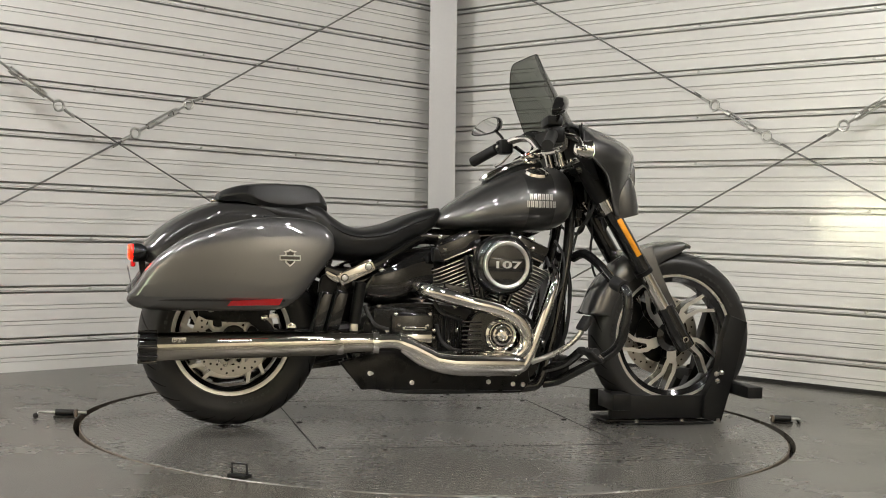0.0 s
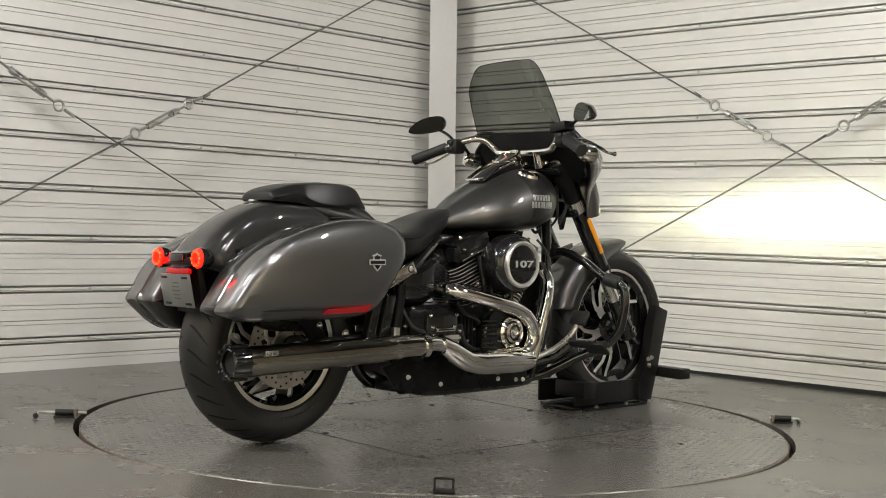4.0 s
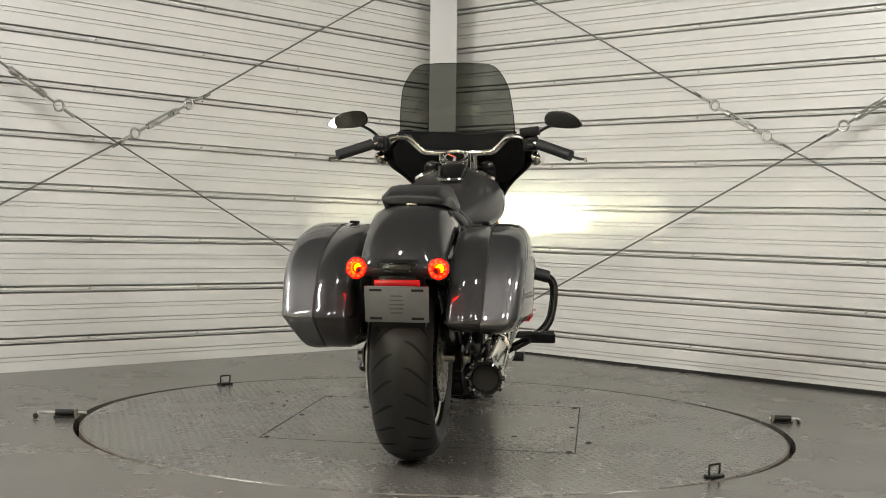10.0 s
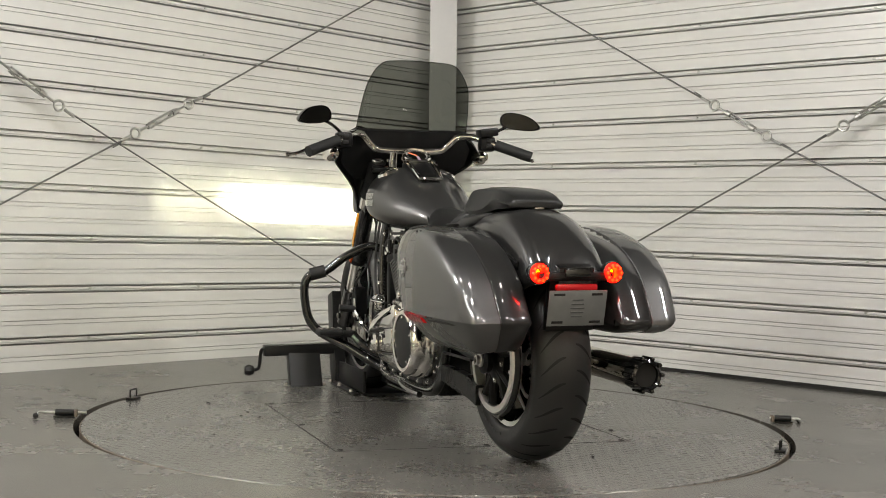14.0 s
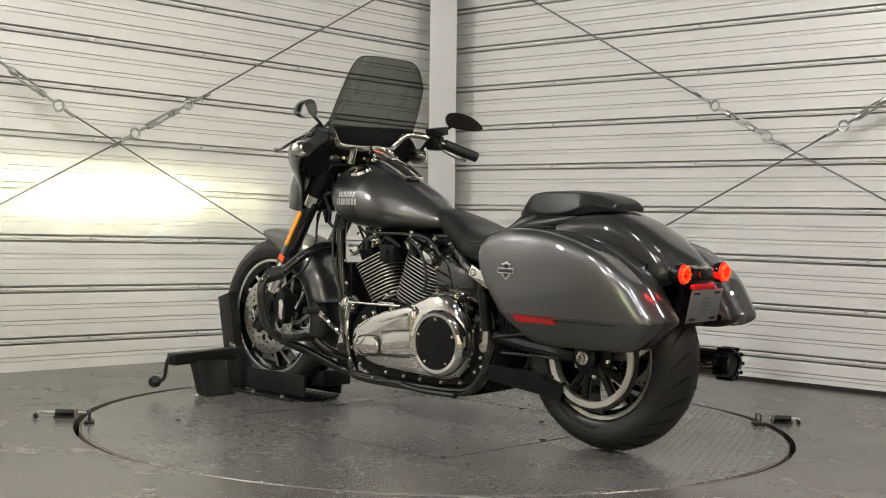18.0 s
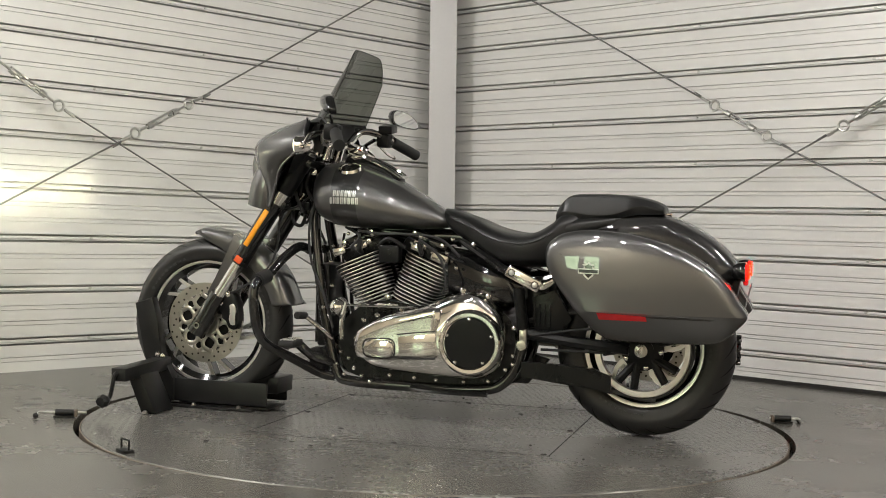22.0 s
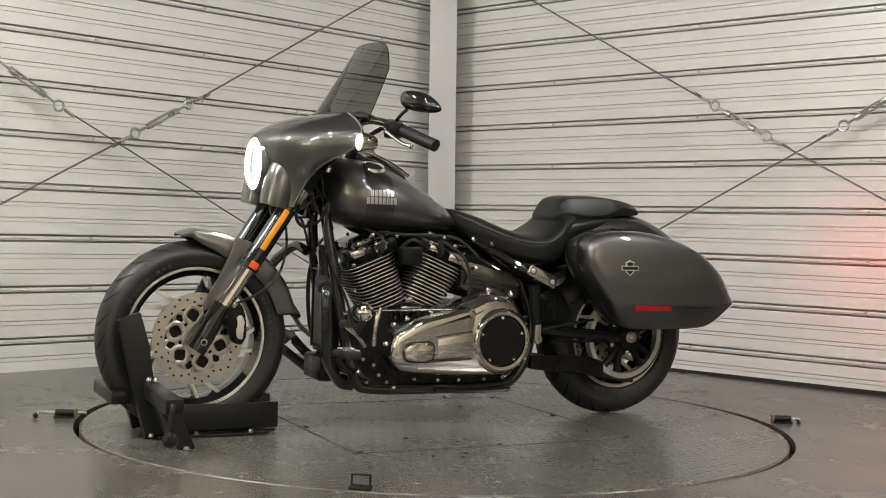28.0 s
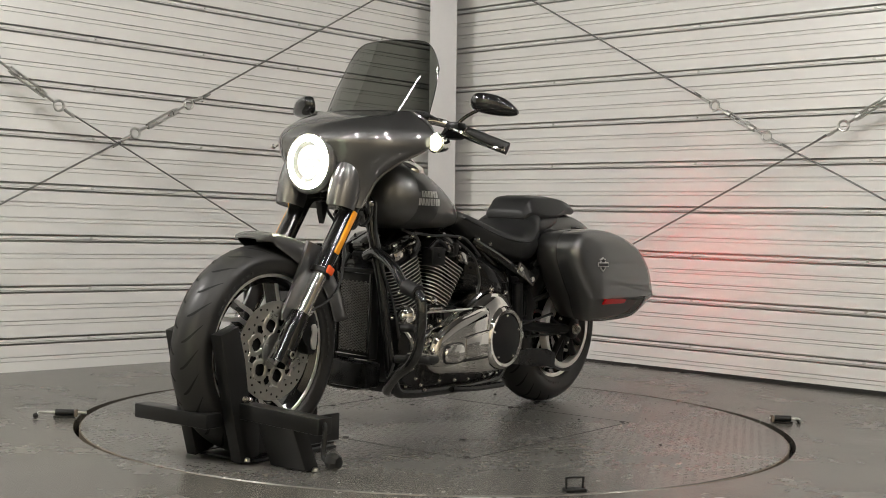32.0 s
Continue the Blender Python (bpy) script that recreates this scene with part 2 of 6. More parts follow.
def panel_profile():
    """Cross-section of one sheet between two screw lines: (height, depth into the hall)."""
    f = 0.019
    g = f - 0.003
    pts = [(-0.0115, -0.030), (-0.0110, g), (-0.0072, g), (-0.0068, g - 0.008), (-0.0052, g - 0.008), (-0.0048, g),
           (0.0060, g), (0.0064, -0.024), (0.0150, -0.024), (0.0155, f)]
    for zc in (0.078, 0.146):
        pts += [(zc - 0.0105, f), (zc - 0.0103, f - 0.009), (zc - 0.0083, f - 0.009), (zc - 0.0080, f - 0.001),
                (zc + 0.0080, f - 0.001), (zc + 0.0083, f - 0.012), (zc + 0.0112, f - 0.012), (zc + 0.0115, f)]
    pts += [(SEAM - 0.0205, f), (SEAM - 0.0201, -0.030), (SEAM - 0.0115, -0.030)]
    return pts


def steel_wall(name, frame_m, side, first, span):
    """Outer skin of stacked steel panels; x runs away from the corner, the hall is on the side given (+1: +y)."""
    wall = tagged(new(name), "white ribbed steel panel wall with screwed horizontal seams", "wall", kind="structure")
    wall.matrix_world = frame_m
    b = box((span / 2 - 0.05, -side * 0.085, HEIGHT / 2 - 0.02), (span + 0.1, 0.10, HEIGHT + 0.1))
    part("wall_core", b, ROOF, wall, flat=True)
    rows = int((HEIGHT - first) / SEAM)
    for k in range(-1, rows + 1):
        prof = panel_profile()
        z0 = first + k * SEAM
        if k == -1:
            prof = [(max(z, 0.004 - z0), d) for z, d in prof if z > 0.004 - z0 - 0.03]
        if k == rows:
            prof = [(z, d) for z, d in prof if z0 + z < HEIGHT]
        bm = bmesh.new()
        a = [bm.verts.new((0.0, side * d, z0 + z)) for z, d in prof]
        c = [bm.verts.new((span, side * d, z0 + z)) for z, d in prof]
        for i in range(len(a) - 1):
            bm.faces.new((a[i], a[i + 1], c[i + 1], c[i]))
        part("panel", bm, WALL, wall, angle=20)
    return wall


def screw_mesh():
    bm = lathe([(0.0001, 0.0045), (0.0045, 0.004), (0.005, 0.0015), (0.0085, 0.001), (0.0085, -0.001)], (0, 0, 0), (0, 1, 0), 8)
    ob = part("screw", bm, ZINC)
    me = ob.data
    bpy.data.objects.remove(ob)
    return me


wall_west = steel_wall("wall_west", WALL_L, 1, 0.1475, LENGTH)
wall_east = steel_wall("wall_east", WALL_R, -1, 0.1392, BAY)
SCREW = screw_mesh()
for wall, side, first, start, step in ((wall_west, 1, 0.1475, 2.130 - 1.584, 0.5965), (wall_east, -1, 0.1392, 2.025 - 1.202, 0.9085)):
    for k in range(0, 10):
        for i in range(0, 5 if side > 0 else 3):
            s = new("screw", SCREW)
            s.parent = wall
            s.matrix_local = Matrix.Translation((start + i * step, side * 0.016, first + k * SEAM)) @ Matrix.Rotation(0 if side > 0 else math.pi, 4, "Z")

# shadow gap under the east wall, put in as a black strip
bm = box((BAY / 2, -0.006, 0.012), (BAY, 0.03, 0.022), 0.002)
gap_strip = tagged(part("baseboard", bm, GAP), "black strip standing in for the shadow gap under the panel wall", "baseboard", kind="structure")
gap_strip.matrix_world = WALL_R

# walls behind the camera, roof
for name, a, b in (("wall_south", WALL_L @ Vector((LENGTH, 0, 0)), WALL_L @ Vector((LENGTH, 0, 0)) + (WALL_R @ Vector((LENGTH, 0, 0)) - CORNER)),
                   ("wall_rear", WALL_R @ Vector((LENGTH, DEEP, 0)), WALL_R @ Vector((LENGTH, 0, 0)) + (WALL_L @ Vector((LENGTH, 0, 0)) - CORNER))):
    d = b - a
    d.z = 0
    yaw = math.atan2(d.y, d.x)
    bm = box((d.length / 2, 0, HEIGHT / 2), (d.length, 0.12, HEIGHT))
    w = tagged(part(name, bm, DULL, flat=True), "plain painted wall closing the hall", "wall", kind="structure")
    w.matrix_world = Matrix.Translation((a.x, a.y, 0)) @ Matrix.Rotation(yaw, 4, "Z")
# past the east wall's end an unseen bay is added to shape reflections
for name, c, sz in (("unseen_return_wall", (BAY + 0.06, DEEP / 2, HEIGHT / 2), (0.12, DEEP, HEIGHT)), ("unseen_bay_wall", ((BAY + LENGTH) / 2, DEEP + 0.06, HEIGHT / 2), (LENGTH - BAY + 0.2, 0.12, HEIGHT))):
    w = tagged(part(name, box(c, sz), TRIM_GREY, flat=True), "plain pale grey wall, unseen, set back to shape reflections", "wall", kind="structure")
    w.matrix_world = WALL_R
mid = (WALL_L @ Vector((LENGTH, 0, 0)) + WALL_R @ Vector((LENGTH, 0, 0))) / 2
bm = box((0, 0, HEIGHT + 0.08), (15, 15, 0.1))
roof = tagged(part("ceiling", bm, ROOF, flat=True), "plain pale painted ceiling of the hall", "ceiling", kind="structure")
roof.matrix_world = Matrix.Translation((mid.x, mid.y, 0)) @ Matrix.Rotation(radians(45.76), 4, "Z")

# two daylit windows in the wall behind the camera
for k, at in enumerate((3.19, 3.79)):
    wn = tagged(new("window_%d" % (k + 1)), "white framed window with daylight behind it", "window", kind="structure")
    wn.matrix_world = bpy.data.objects["wall_south"].matrix_world @ Matrix.Translation((at, 0.063, 0.0))
    part("pane", box((0, 0, 1.2), (0.44, 0.006, 1.04)), DAYLIGHT, wn, flat=True)
    for c, sz in (((-0.25, 0, 1.2), (0.06, 0.03, 1.16)), ((0.25, 0, 1.2), (0.06, 0.03, 1.16)), ((0, 0, 0.65), (0.44, 0.03, 0.06)), ((0, 0, 1.75), (0.44, 0.03, 0.06)), ((0, 0, 1.2), (0.44, 0.02, 0.03))):
        part("window_frame", box(c, sz, 0.004), TRIM_GREY, wn)

# steel column in the corner
col = thing("steel_column", "pale grey painted steel column standing in the corner", "column")
bm = box((0, 0, HEIGHT / 2), (0.152, 0.007, HEIGHT), 0.0015)
part("flange", bm, TRIM_GREY, col)
part("web", box((0, 0.078, HEIGHT / 2), (0.006, 0.148, HEIGHT)), TRIM_GREY, col)
part("flange", box((0, 0.155, HEIGHT / 2), (0.10, 0.007, HEIGHT), 0.0015), TRIM_GREY, col)
part("base_plate", box((0, 0.06, 0.006), (0.2, 0.2, 0.012), 0.002), TRIM_GREY, col)
col.matrix_world = pose(0.0115, 2.66, 0, 0, -0.98, 0)

# ---------- floor with the round pit of the turntable ----------
TABLE_R = 1.228
bm = bmesh.new()
N = 120
inner = []
for k in range(N):
    a = 2 * math.pi * k / N
    rr = TABLE_R + 0.014 + 0.012 * abs(math.cos(a)) ** 3 + 0.002 * math.sin(7 * a)
    inner.append(bm.verts.new((rr * math.cos(a), rr * math.sin(a), 0)))
lower = [bm.verts.new((v.co.x, v.co.y, -0.12)) for v in inner]
outer = [bm.verts.new((9 * math.cos(2 * math.pi * k / N), -1.4 + 9 * math.sin(2 * math.pi * k / N), 0)) for k in range(N)]
for k in range(N):
    j = (k + 1) % N
    bm.faces.new((inner[k], inner[j], outer[j], outer[k]))
    bm.faces.new((inner[k], lower[k], lower[j], inner[j]))
tagged(part("floor", bm, CONCRETE), "grey sealed concrete floor with dark stains", "floor", kind="structure")
tagged(part("pit_floor", lathe([(0.0, -0.13), (1.35, -0.13), (1.35, -0.16), (0.0, -0.16)], (0, 0, 0), (0, 0, 1), 48), GAP), "dark bottom of the turntable pit", "pit", kind="structure")

# ---------- turntable ----------
table = thing("turntable", "round dark checker-plate steel turntable set into the floor", "turntable")
bm = lathe([(0.0001, 0.0), (TABLE_R - 0.004, 0.0), (TABLE_R, -0.004), (TABLE_R, -0.05), (0.0001, -0.05)], (0, 0, 0), (0, 0, 1), 128)
part("deck", bm, CHECKER, table)
bm = lathe([(TABLE_R - 0.001, -0.003), (TABLE_R + 0.003, -0.004), (TABLE_R + 0.003, -0.055), (TABLE_R - 0.001, -0.055)], (0, 0, 0), (0, 0, 1), 128, closed=True)
part("rim_band", bm, RUST, table, "rusty steel edge band")


def lozenges():
    verts, faces = [], []
    pitch = 0.027
    m = int(TABLE_R / pitch) + 1
    for i in range(-m, m + 1):
        for j in range(-m, m + 1):
            x, y = i * pitch, j * pitch
            if x * x + y * y > (TABLE_R - 0.02) ** 2:
                continue
            a = math.pi / 4 if (i + j) % 2 else -math.pi / 4
            c, s, n = math.cos(a), math.sin(a), len(verts)
            for u, v, h in ((-0.0105, 0, 0.0002), (0, -0.0036, 0.0002), (0.0105, 0, 0.0002), (0, 0.0036, 0.0002), (-0.006, 0, 0.00042), (0.006, 0, 0.00042)):
                px, py = x + u * c - v * s, y + u * s + v * c
                verts.append((px * 0.921 - py * 0.389, px * 0.389 + py * 0.921, h))
            faces += [(n, n + 1, n + 4), (n + 1, n + 5, n + 4), (n + 1, n + 2, n + 5), (n + 2, n + 3, n + 5), (n + 3, n + 4, n + 5), (n + 3, n, n + 4)]
    me = bpy.data.meshes.new("tread_pattern")
    me.from_pydata(verts, [], faces)
    me.materials.append(TREAD)
    ob = new("tread_pattern", me)
    ob.parent = table
    tagged(ob, kind="stuff")


lozenges()
# seams of the four middle plates, and the countersunk screws
for c, s in (((0, 0.51, 0), (1.02, 0.004, 0.0016)), ((0, -0.51, 0), (1.02, 0.004, 0.0016)), ((0.51, 0, 0), (0.004, 1.02, 0.0016)), ((-0.51, 0, 0), (0.004, 1.02, 0.0016))):
    part("plate_joint", box(c, s), GAP, table)
for x, y in ((0.49, 0.49), (0, 0.49), (-0.49, 0.49), (-0.49, 0), (-0.49, -0.49), (0, -0.49), (0.49, -0.49), (0.49, 0), (0.25, 0.3), (-0.25, -0.3)):
    part("plate_screw", lathe([(0.0001, 0.0025), (0.009, 0.0022), (0.011, 0.0003)], (x, y, 0), (0, 0, 1), 8), GAP, table)
for x, y in ((-0.785, -0.915), (0.685, 0.985)):
    a = math.atan2(y, x)
    m = Matrix.Translation((x, y, 0)) @ Matrix.Rotation(a + math.pi / 2, 4, "Z")
    eye = part("lashing_eye", moved(box((0, 0, 0.005), (0.060, 0.034, 0.010), 0.003), m), CHOCK, table, "black lashing eye on the table edge")
    loop = tube([(-0.024, 0, 0.008), (-0.025, 0, 0.034), (-0.021, 0, 0.039), (0.021, 0, 0.039), (0.025, 0, 0.034), (0.024, 0, 0.008)], 0.0032, 8, 4)
    part("loop", moved(loop, m), CHOCK, eye)

# loose grit on the plate
bm = bmesh.new()
rng = random.Random(5)
for x, y in ((0.30, 0.62), (0.22, 0.66), (0.18, 0.60), (0.55, 0.72), (-0.42, 0.35), (0.05, -0.60), (-0.30, -0.55), (0.62, -0.42), (-0.62, 0.52), (-0.15, 0.82), (0.38, -0.80), (-0.75, -0.25)):
    m = Matrix.Translation((x, y, 0.002)) @ Matrix.Rotation(rng.uniform(0, 6.2), 4, "Z") @ Matrix.Diagonal((rng.uniform(0.5, 1.3), rng.uniform(0.3, 0.7), 0.35, 1))
    merge(bm, moved(lathe([(0.0001, -0.007), (0.007, -0.004), (0.009, 0.001), (0.005, 0.006), (0.0001, 0.007)], (0, 0, 0), (0, 0, 1), 6), m))
tagged(part("grit", bm, GAP, table), kind="stuff")

# ---------- motorcycle: x forwards, y to its left, origin under the table's axis ----------
LEAN = pose(0, -0.028, 0, -1.2)
bike = thing("motorcycle", "dark grey and black touring cruiser motorcycle with saddlebags and smoked windscreen", "motorcycle")
RX, RZ, RR = -0.741, 0.309, 0.307
FX, FZ, FR = 0.888, 0.316, 0.316


def bolt(x, y, z, r, parent, axis=(0, 1, 0), mat=None, h=0.006, name="bolt"):
    """A hexagon bolt head with its washer."""
    bm = lathe([(r * 1.18, 0), (r * 1.18, h * 0.22), (r, h * 0.3), (r * 0.95, h * 0.85), (r * 0.75, h * 1.08), (r * 0.4, h * 1.2), (r * 0.05, h * 1.25)], (x, y, z), axis, 8)
    return part(name, bm, mat or CHROME, parent, angle=35)


def ring_z(cx, cz, r0, r1, y0, y1, segs=40, bm=None):
    """A flat ring about the y axis."""
    return lathe([(r0, y0), (r1, y0), (r1, y1), (r0, y1)], (cx, 0, cz), (0, 1, 0), segs, bm, closed=True)


# ----- wheels -----
def tyre(cx, cz, radius, half, rim, parent):
    prof = []
    for k in range(-10, 11):
        a = k / 10 * math.radians(78)
        prof.append((radius - half * 0.78 * (1 - math.cos(a)) * 1.05, half * math.sin(a) / math.sin(math.radians(78))))
    lo = prof[0][0]
    side = [(rim + (lo - rim) * t, half * (0.80 + 0.20 * math.sin(math.pi * (0.15 + 0.35 * t)) - 0.02)) for t in (0.0, 0.2, 0.45, 0.75)]
    full = [(r, -y) for r, y in side] + prof + [(r, y) for r, y in side[::-1]] + [(rim - 0.006, half * 0.7), (rim - 0.006, -half * 0.7)]
    t = part("tyre", lathe(full, (cx, 0, cz), (0, 1, 0), 72, closed=True), RUBBER, parent, "black rubber road tyre with grooved tread", angle=50)
    # tread grooves as shallow dark inlays that follow the crown
    bm = bmesh.new()
    for i in range(26):
        for s in (-1, 1):
            a0 = 2 * math.pi * (i + (0.5 if s > 0 else 0)) / 26
            row = []
            for k in range(7):
                f = k / 6
                y = s * half * (0.18 + 0.70 * f)
                ang = a0 + 0.16 * f * f + 0.03 * f
                b = math.asin(min(abs(y) / half * math.sin(math.radians(78)), 1))
                r = radius - half * 0.78 * (1 - math.cos(b)) * 1.05 + 0.0010
                w = 0.0056 * math.sin(math.pi * (0.12 + 0.8 * f)) / radius
                row.append([(cx + r * math.cos(ang + q), y, cz + r * math.sin(ang + q)) for q in (-w, w)])
            vs = [[bm.verts.new(p) for p in pr] for pr in row]
            for p, q in zip(vs, vs[1:]):
                bm.faces.new((p[0], p[1], q[1], q[0]))
    g = part("tread_groove", bm, GROOVE, t)
    tagged(g, kind="stuff")
    # moulded sidewall lettering, plain raised bars
    bm = bmesh.new()
    for base in (0.5, 2.6, 4.7):
        for i in range(9):
            a = base + i * 0.085
            rr = rim + (lo - rim) * 0.42
            for s in (-1, 1):
                yy = s * half * 0.995
                box((cx + rr * math.cos(a), yy, cz + rr * math.sin(a)), ((0.010, 0.004, 0.009, 0.006)[i % 4], 0.0016, (0.012, 0.012, 0.008)[i % 3]), turn=Matrix.Rotation(-a, 3, "Y"), bm=bm)
    tagged(part("sidewall_mark", bm, material("sidewall_print", (0.030, 0.030, 0.029), 0.5) if "sidewall_print" not in bpy.data.materials else bpy.data.materials["sidewall_print"], t), kind="stuff")
    return t


def rim_parts(cx, cz, rim, half, parent, spokes, hub, turn):
    barrel = [(rim - 0.004, -half), (rim + 0.006, -half * 0.98), (rim + 0.006, -half * 0.86), (rim - 0.022, -half * 0.7), (rim - 0.026, 0), (rim - 0.022, half * 0.7),
              (rim + 0.006, half * 0.86), (rim + 0.006, half * 0.98), (rim - 0.004, half), (rim - 0.03, half * 0.66), (rim - 0.034, 0), (rim - 0.03, -half * 0.66)]
    r = part("rim", lathe(barrel, (cx, 0, cz), (0, 1, 0), 64, closed=True), BLACK, parent, "gloss black cast rim")
    for s in (-1, 1):
        lip = lathe([(rim - (0.011 if rim > 0.22 else 0.016), s * half * 0.98), (rim + 0.007, s * half * 1.0), (rim + 0.007, s * half * 1.05), (rim - 0.009, s * half * 1.03)], (cx, 0, cz), (0, 1, 0), 64, closed=True)
        part("rim_lip", lip, BRIGHT, r, "bright machined rim edge")
    for i in range(spokes):
        a = 2 * math.pi * i / spokes + radians(turn)
        at = lambda rr, q: Vector((cx + rr * math.cos(a + q), cz + rr * math.sin(a + q)))

        def strip(pts, w):
            """Outline of a bent bar along points of the wheel's plane."""
            lo, hi = [], []
            for k, p in enumerate(pts):
                d = (pts[min(k + 1, len(pts) - 1)] - pts[max(k - 1, 0)]).normalized()
                n = Vector((-d.y, d.x)) * w[k]
                lo.append(tuple(p + n))
                hi.append(tuple(p - n))
            return lo + hi[::-1]

        edge, dg = rim - 0.022, radians
        # a swept A: one straight leg, one that bows out and comes back, joined near the hub
        bars_s = [strip([at(hub * 0.7, dg(21)), at(rim * 0.34, dg(19)), at(rim * 0.44, dg(17))], (0.015, 0.020, 0.011)),
                  strip([at(rim * 0.32, dg(16)), at(rim * 0.62, dg(3)), at(edge, dg(-11))], (0.0100, 0.0068, 0.0060)),
                  strip([at(rim * 0.32, dg(22)), at(rim * 0.46, dg(26)), at(rim * 0.58, dg(22)), at(rim * 0.74, dg(14)), at(edge, dg(10))], (0.0100, 0.0085, 0.0072, 0.0066, 0.0060))]
        body, front, back = bmesh.new(), bmesh.new(), bmesh.new()
        for k, o in enumerate(bars_s):
            prism(o, -half * (0.40 - 0.01 * k), half * (0.62 - 0.01 * k), 0.0, bm=body)
            prism(o, half * 0.62, half * 0.62 + 0.003 - 0.0004 * k, 0.0008, 1, bm=front)
            prism(o, -half * 0.40, -half * 0.40 - 0.003 + 0.0004 * k, 0.0008, 1, bm=back)
        part("spoke", body, BLACK, r, flat=True)
        part("spoke_face", front, BRIGHT, r, "bright machined spoke face", flat=True)
        part("spoke_face", back, BRIGHT, r, "bright machined spoke face", flat=True)
    part("hub", lathe([(0.02, -half * 1.1), (0.034, -half * 1.1), (0.036, -half * 0.7), (hub + 0.012, -half * 0.5), (hub + 0.012, half * 0.5), (0.036, half * 0.7), (0.034, half * 1.1), (0.02, half * 1.1)],
                      (cx, 0, cz), (0, 1, 0), 28), BLACK, r)
    return r


def brake_disc(cx, cz, r, y, parent, arms=6):
    """A drilled ring that floats on a curved spider."""
    d = part("brake_disc", ring_z(cx, cz, r * 0.735, r, y - 0.0022, y + 0.0022, 56), DISC, parent, "drilled stainless brake disc")
    pt = lambda rr, q: (cx + r * rr * math.cos(q), y, cz + r * rr * math.sin(q))
    flat = Matrix.Translation((0, y, 0)) @ Matrix.Diagonal((1, 0.34, 1, 1)) @ Matrix.Translation((0, -y, 0))
    inner = -1 if y > 0 else 1
    part("hub_flange", lathe([(0.030, -0.004), (r * 0.700, -0.004), (r * 0.705, 0.0), (r * 0.700, 0.004), (0.030, 0.004)], (cx, y + inner * 0.014, cz), (0, 1, 0), 40), SATIN, d, "black hub flange")
    for i in range(arms):
        a = 2 * math.pi * i / arms + 0.3
        for q in (-0.36, 0.36):
            part("disc_arm", moved(tube([pt(0.34, a + q * 0.5), pt(0.50, a + q), pt(0.62, a + q * 0.75), pt(0.74, a)], [0.0085, 0.0080], 8, 3), flat), DISC, d)
            part("disc_arm", moved(tube([pt(0.60, a + q * 0.85), pt(0.68, a + q * 1.05), pt(0.745, a + q * 1.35)], [0.0060, 0.0075], 8, 3), flat), DISC, d)
        part("disc_arm", moved(tube([pt(0.50, a + 0.36), pt(0.47, a + math.pi / arms), pt(0.50, a + 2 * math.pi / arms - 0.36)], 0.0060, 8, 3), flat), DISC, d)
        part("disc_bobbin", lathe([(0.0001, -0.006), (0.009, -0.005), (0.009, 0.005), (0.0001, 0.006)], pt(0.72, a), (0, 1, 0), 12), STEEL, d)
    bm = bmesh.new()
    for i in range(36):
        a = 2 * math.pi * i / 36 + 0.05
        rr = r * (0.80, 0.87, 0.94, 0.87)[i % 4]
        lathe([(0.0001, -0.0027), (0.0040, -0.0027), (0.0040, 0.0027), (0.0001, 0.0027)], (cx + rr * math.cos(a), y, cz + rr * math.sin(a)), (0, 1, 0), 8, bm)
    tagged(part("disc_holes", bm, GAP, d), kind="stuff")
    part("disc_carrier", lathe([(0.022, -0.006), (r * 0.37, -0.006), (r * 0.37, 0.006), (0.022, 0.006)], (cx, y, cz), (0, 1, 0), 24), DISC, d)
    return d


fw = part("front_wheel", lathe([(0.010, -0.115), (0.0125, -0.115), (0.0125, 0.115), (0.010, 0.115)], (FX, 0, FZ), (0, 1, 0), 16), STEEL, bike)
tyre(FX, FZ, FR, 0.066, 0.236, fw)
rim_parts(FX, FZ, 0.232, 0.047, fw, 5, 0.045, -105)
brake_disc(FX, FZ, 0.150, 0.072, fw)
rw = part("rear_wheel", lathe([(0.010, -0.15), (0.0135, -0.15), (0.0135, 0.15), (0.010, 0.15)], (RX, 0, RZ), (0, 1, 0), 16), STEEL, bike)
tyre(RX, RZ, RR, 0.090, 0.206, rw)
rim_parts(RX, RZ, 0.204, 0.066, rw, 5, 0.05, -60)
brake_disc(RX, RZ, 0.132, -0.088, rw)
rc = part("rear_caliper", prism(smooth_outline([(RX - 0.115, RZ + 0.070), (RX - 0.105, RZ + 0.118), (RX - 0.040, RZ + 0.148), (RX + 0.045, RZ + 0.148), (RX + 0.110, RZ + 0.118), (RX + 0.118, RZ + 0.066), (RX + 0.050, RZ + 0.052), (RX - 0.050, RZ + 0.052)], 2), -0.122, -0.094, 0.004), CAST, bike, "black rear brake caliper and bracket")
for x, z in ((-0.075, 0.095), (0.060, 0.105)):
    bolt(RX + x, -0.122, RZ + z, 0.011, rc, (0, -1, 0), STEEL, 0.012)
pul = part("belt_pulley", lathe([(0.142, 0.086), (0.160, 0.086), (0.163, 0.094), (0.163, 0.112), (0.160, 0.118), (0.142, 0.118)], (RX, 0, RZ), (0, 1, 0), 56, closed=True), ALLOY, rw, "pale machined belt pulley ring")
for i in range(5):
    a = 2 * math.pi * i / 5 + 0.1
    for q in (-0.22, 0.22):
        part("pulley_arm", rod((RX + 0.035 * math.cos(a), 0.102, RZ + 0.035 * math.sin(a)), (RX + 0.134 * math.cos(a + q), 0.102, RZ + 0.138 * math.sin(a + q)), 0.014, 8), SATIN, pul)
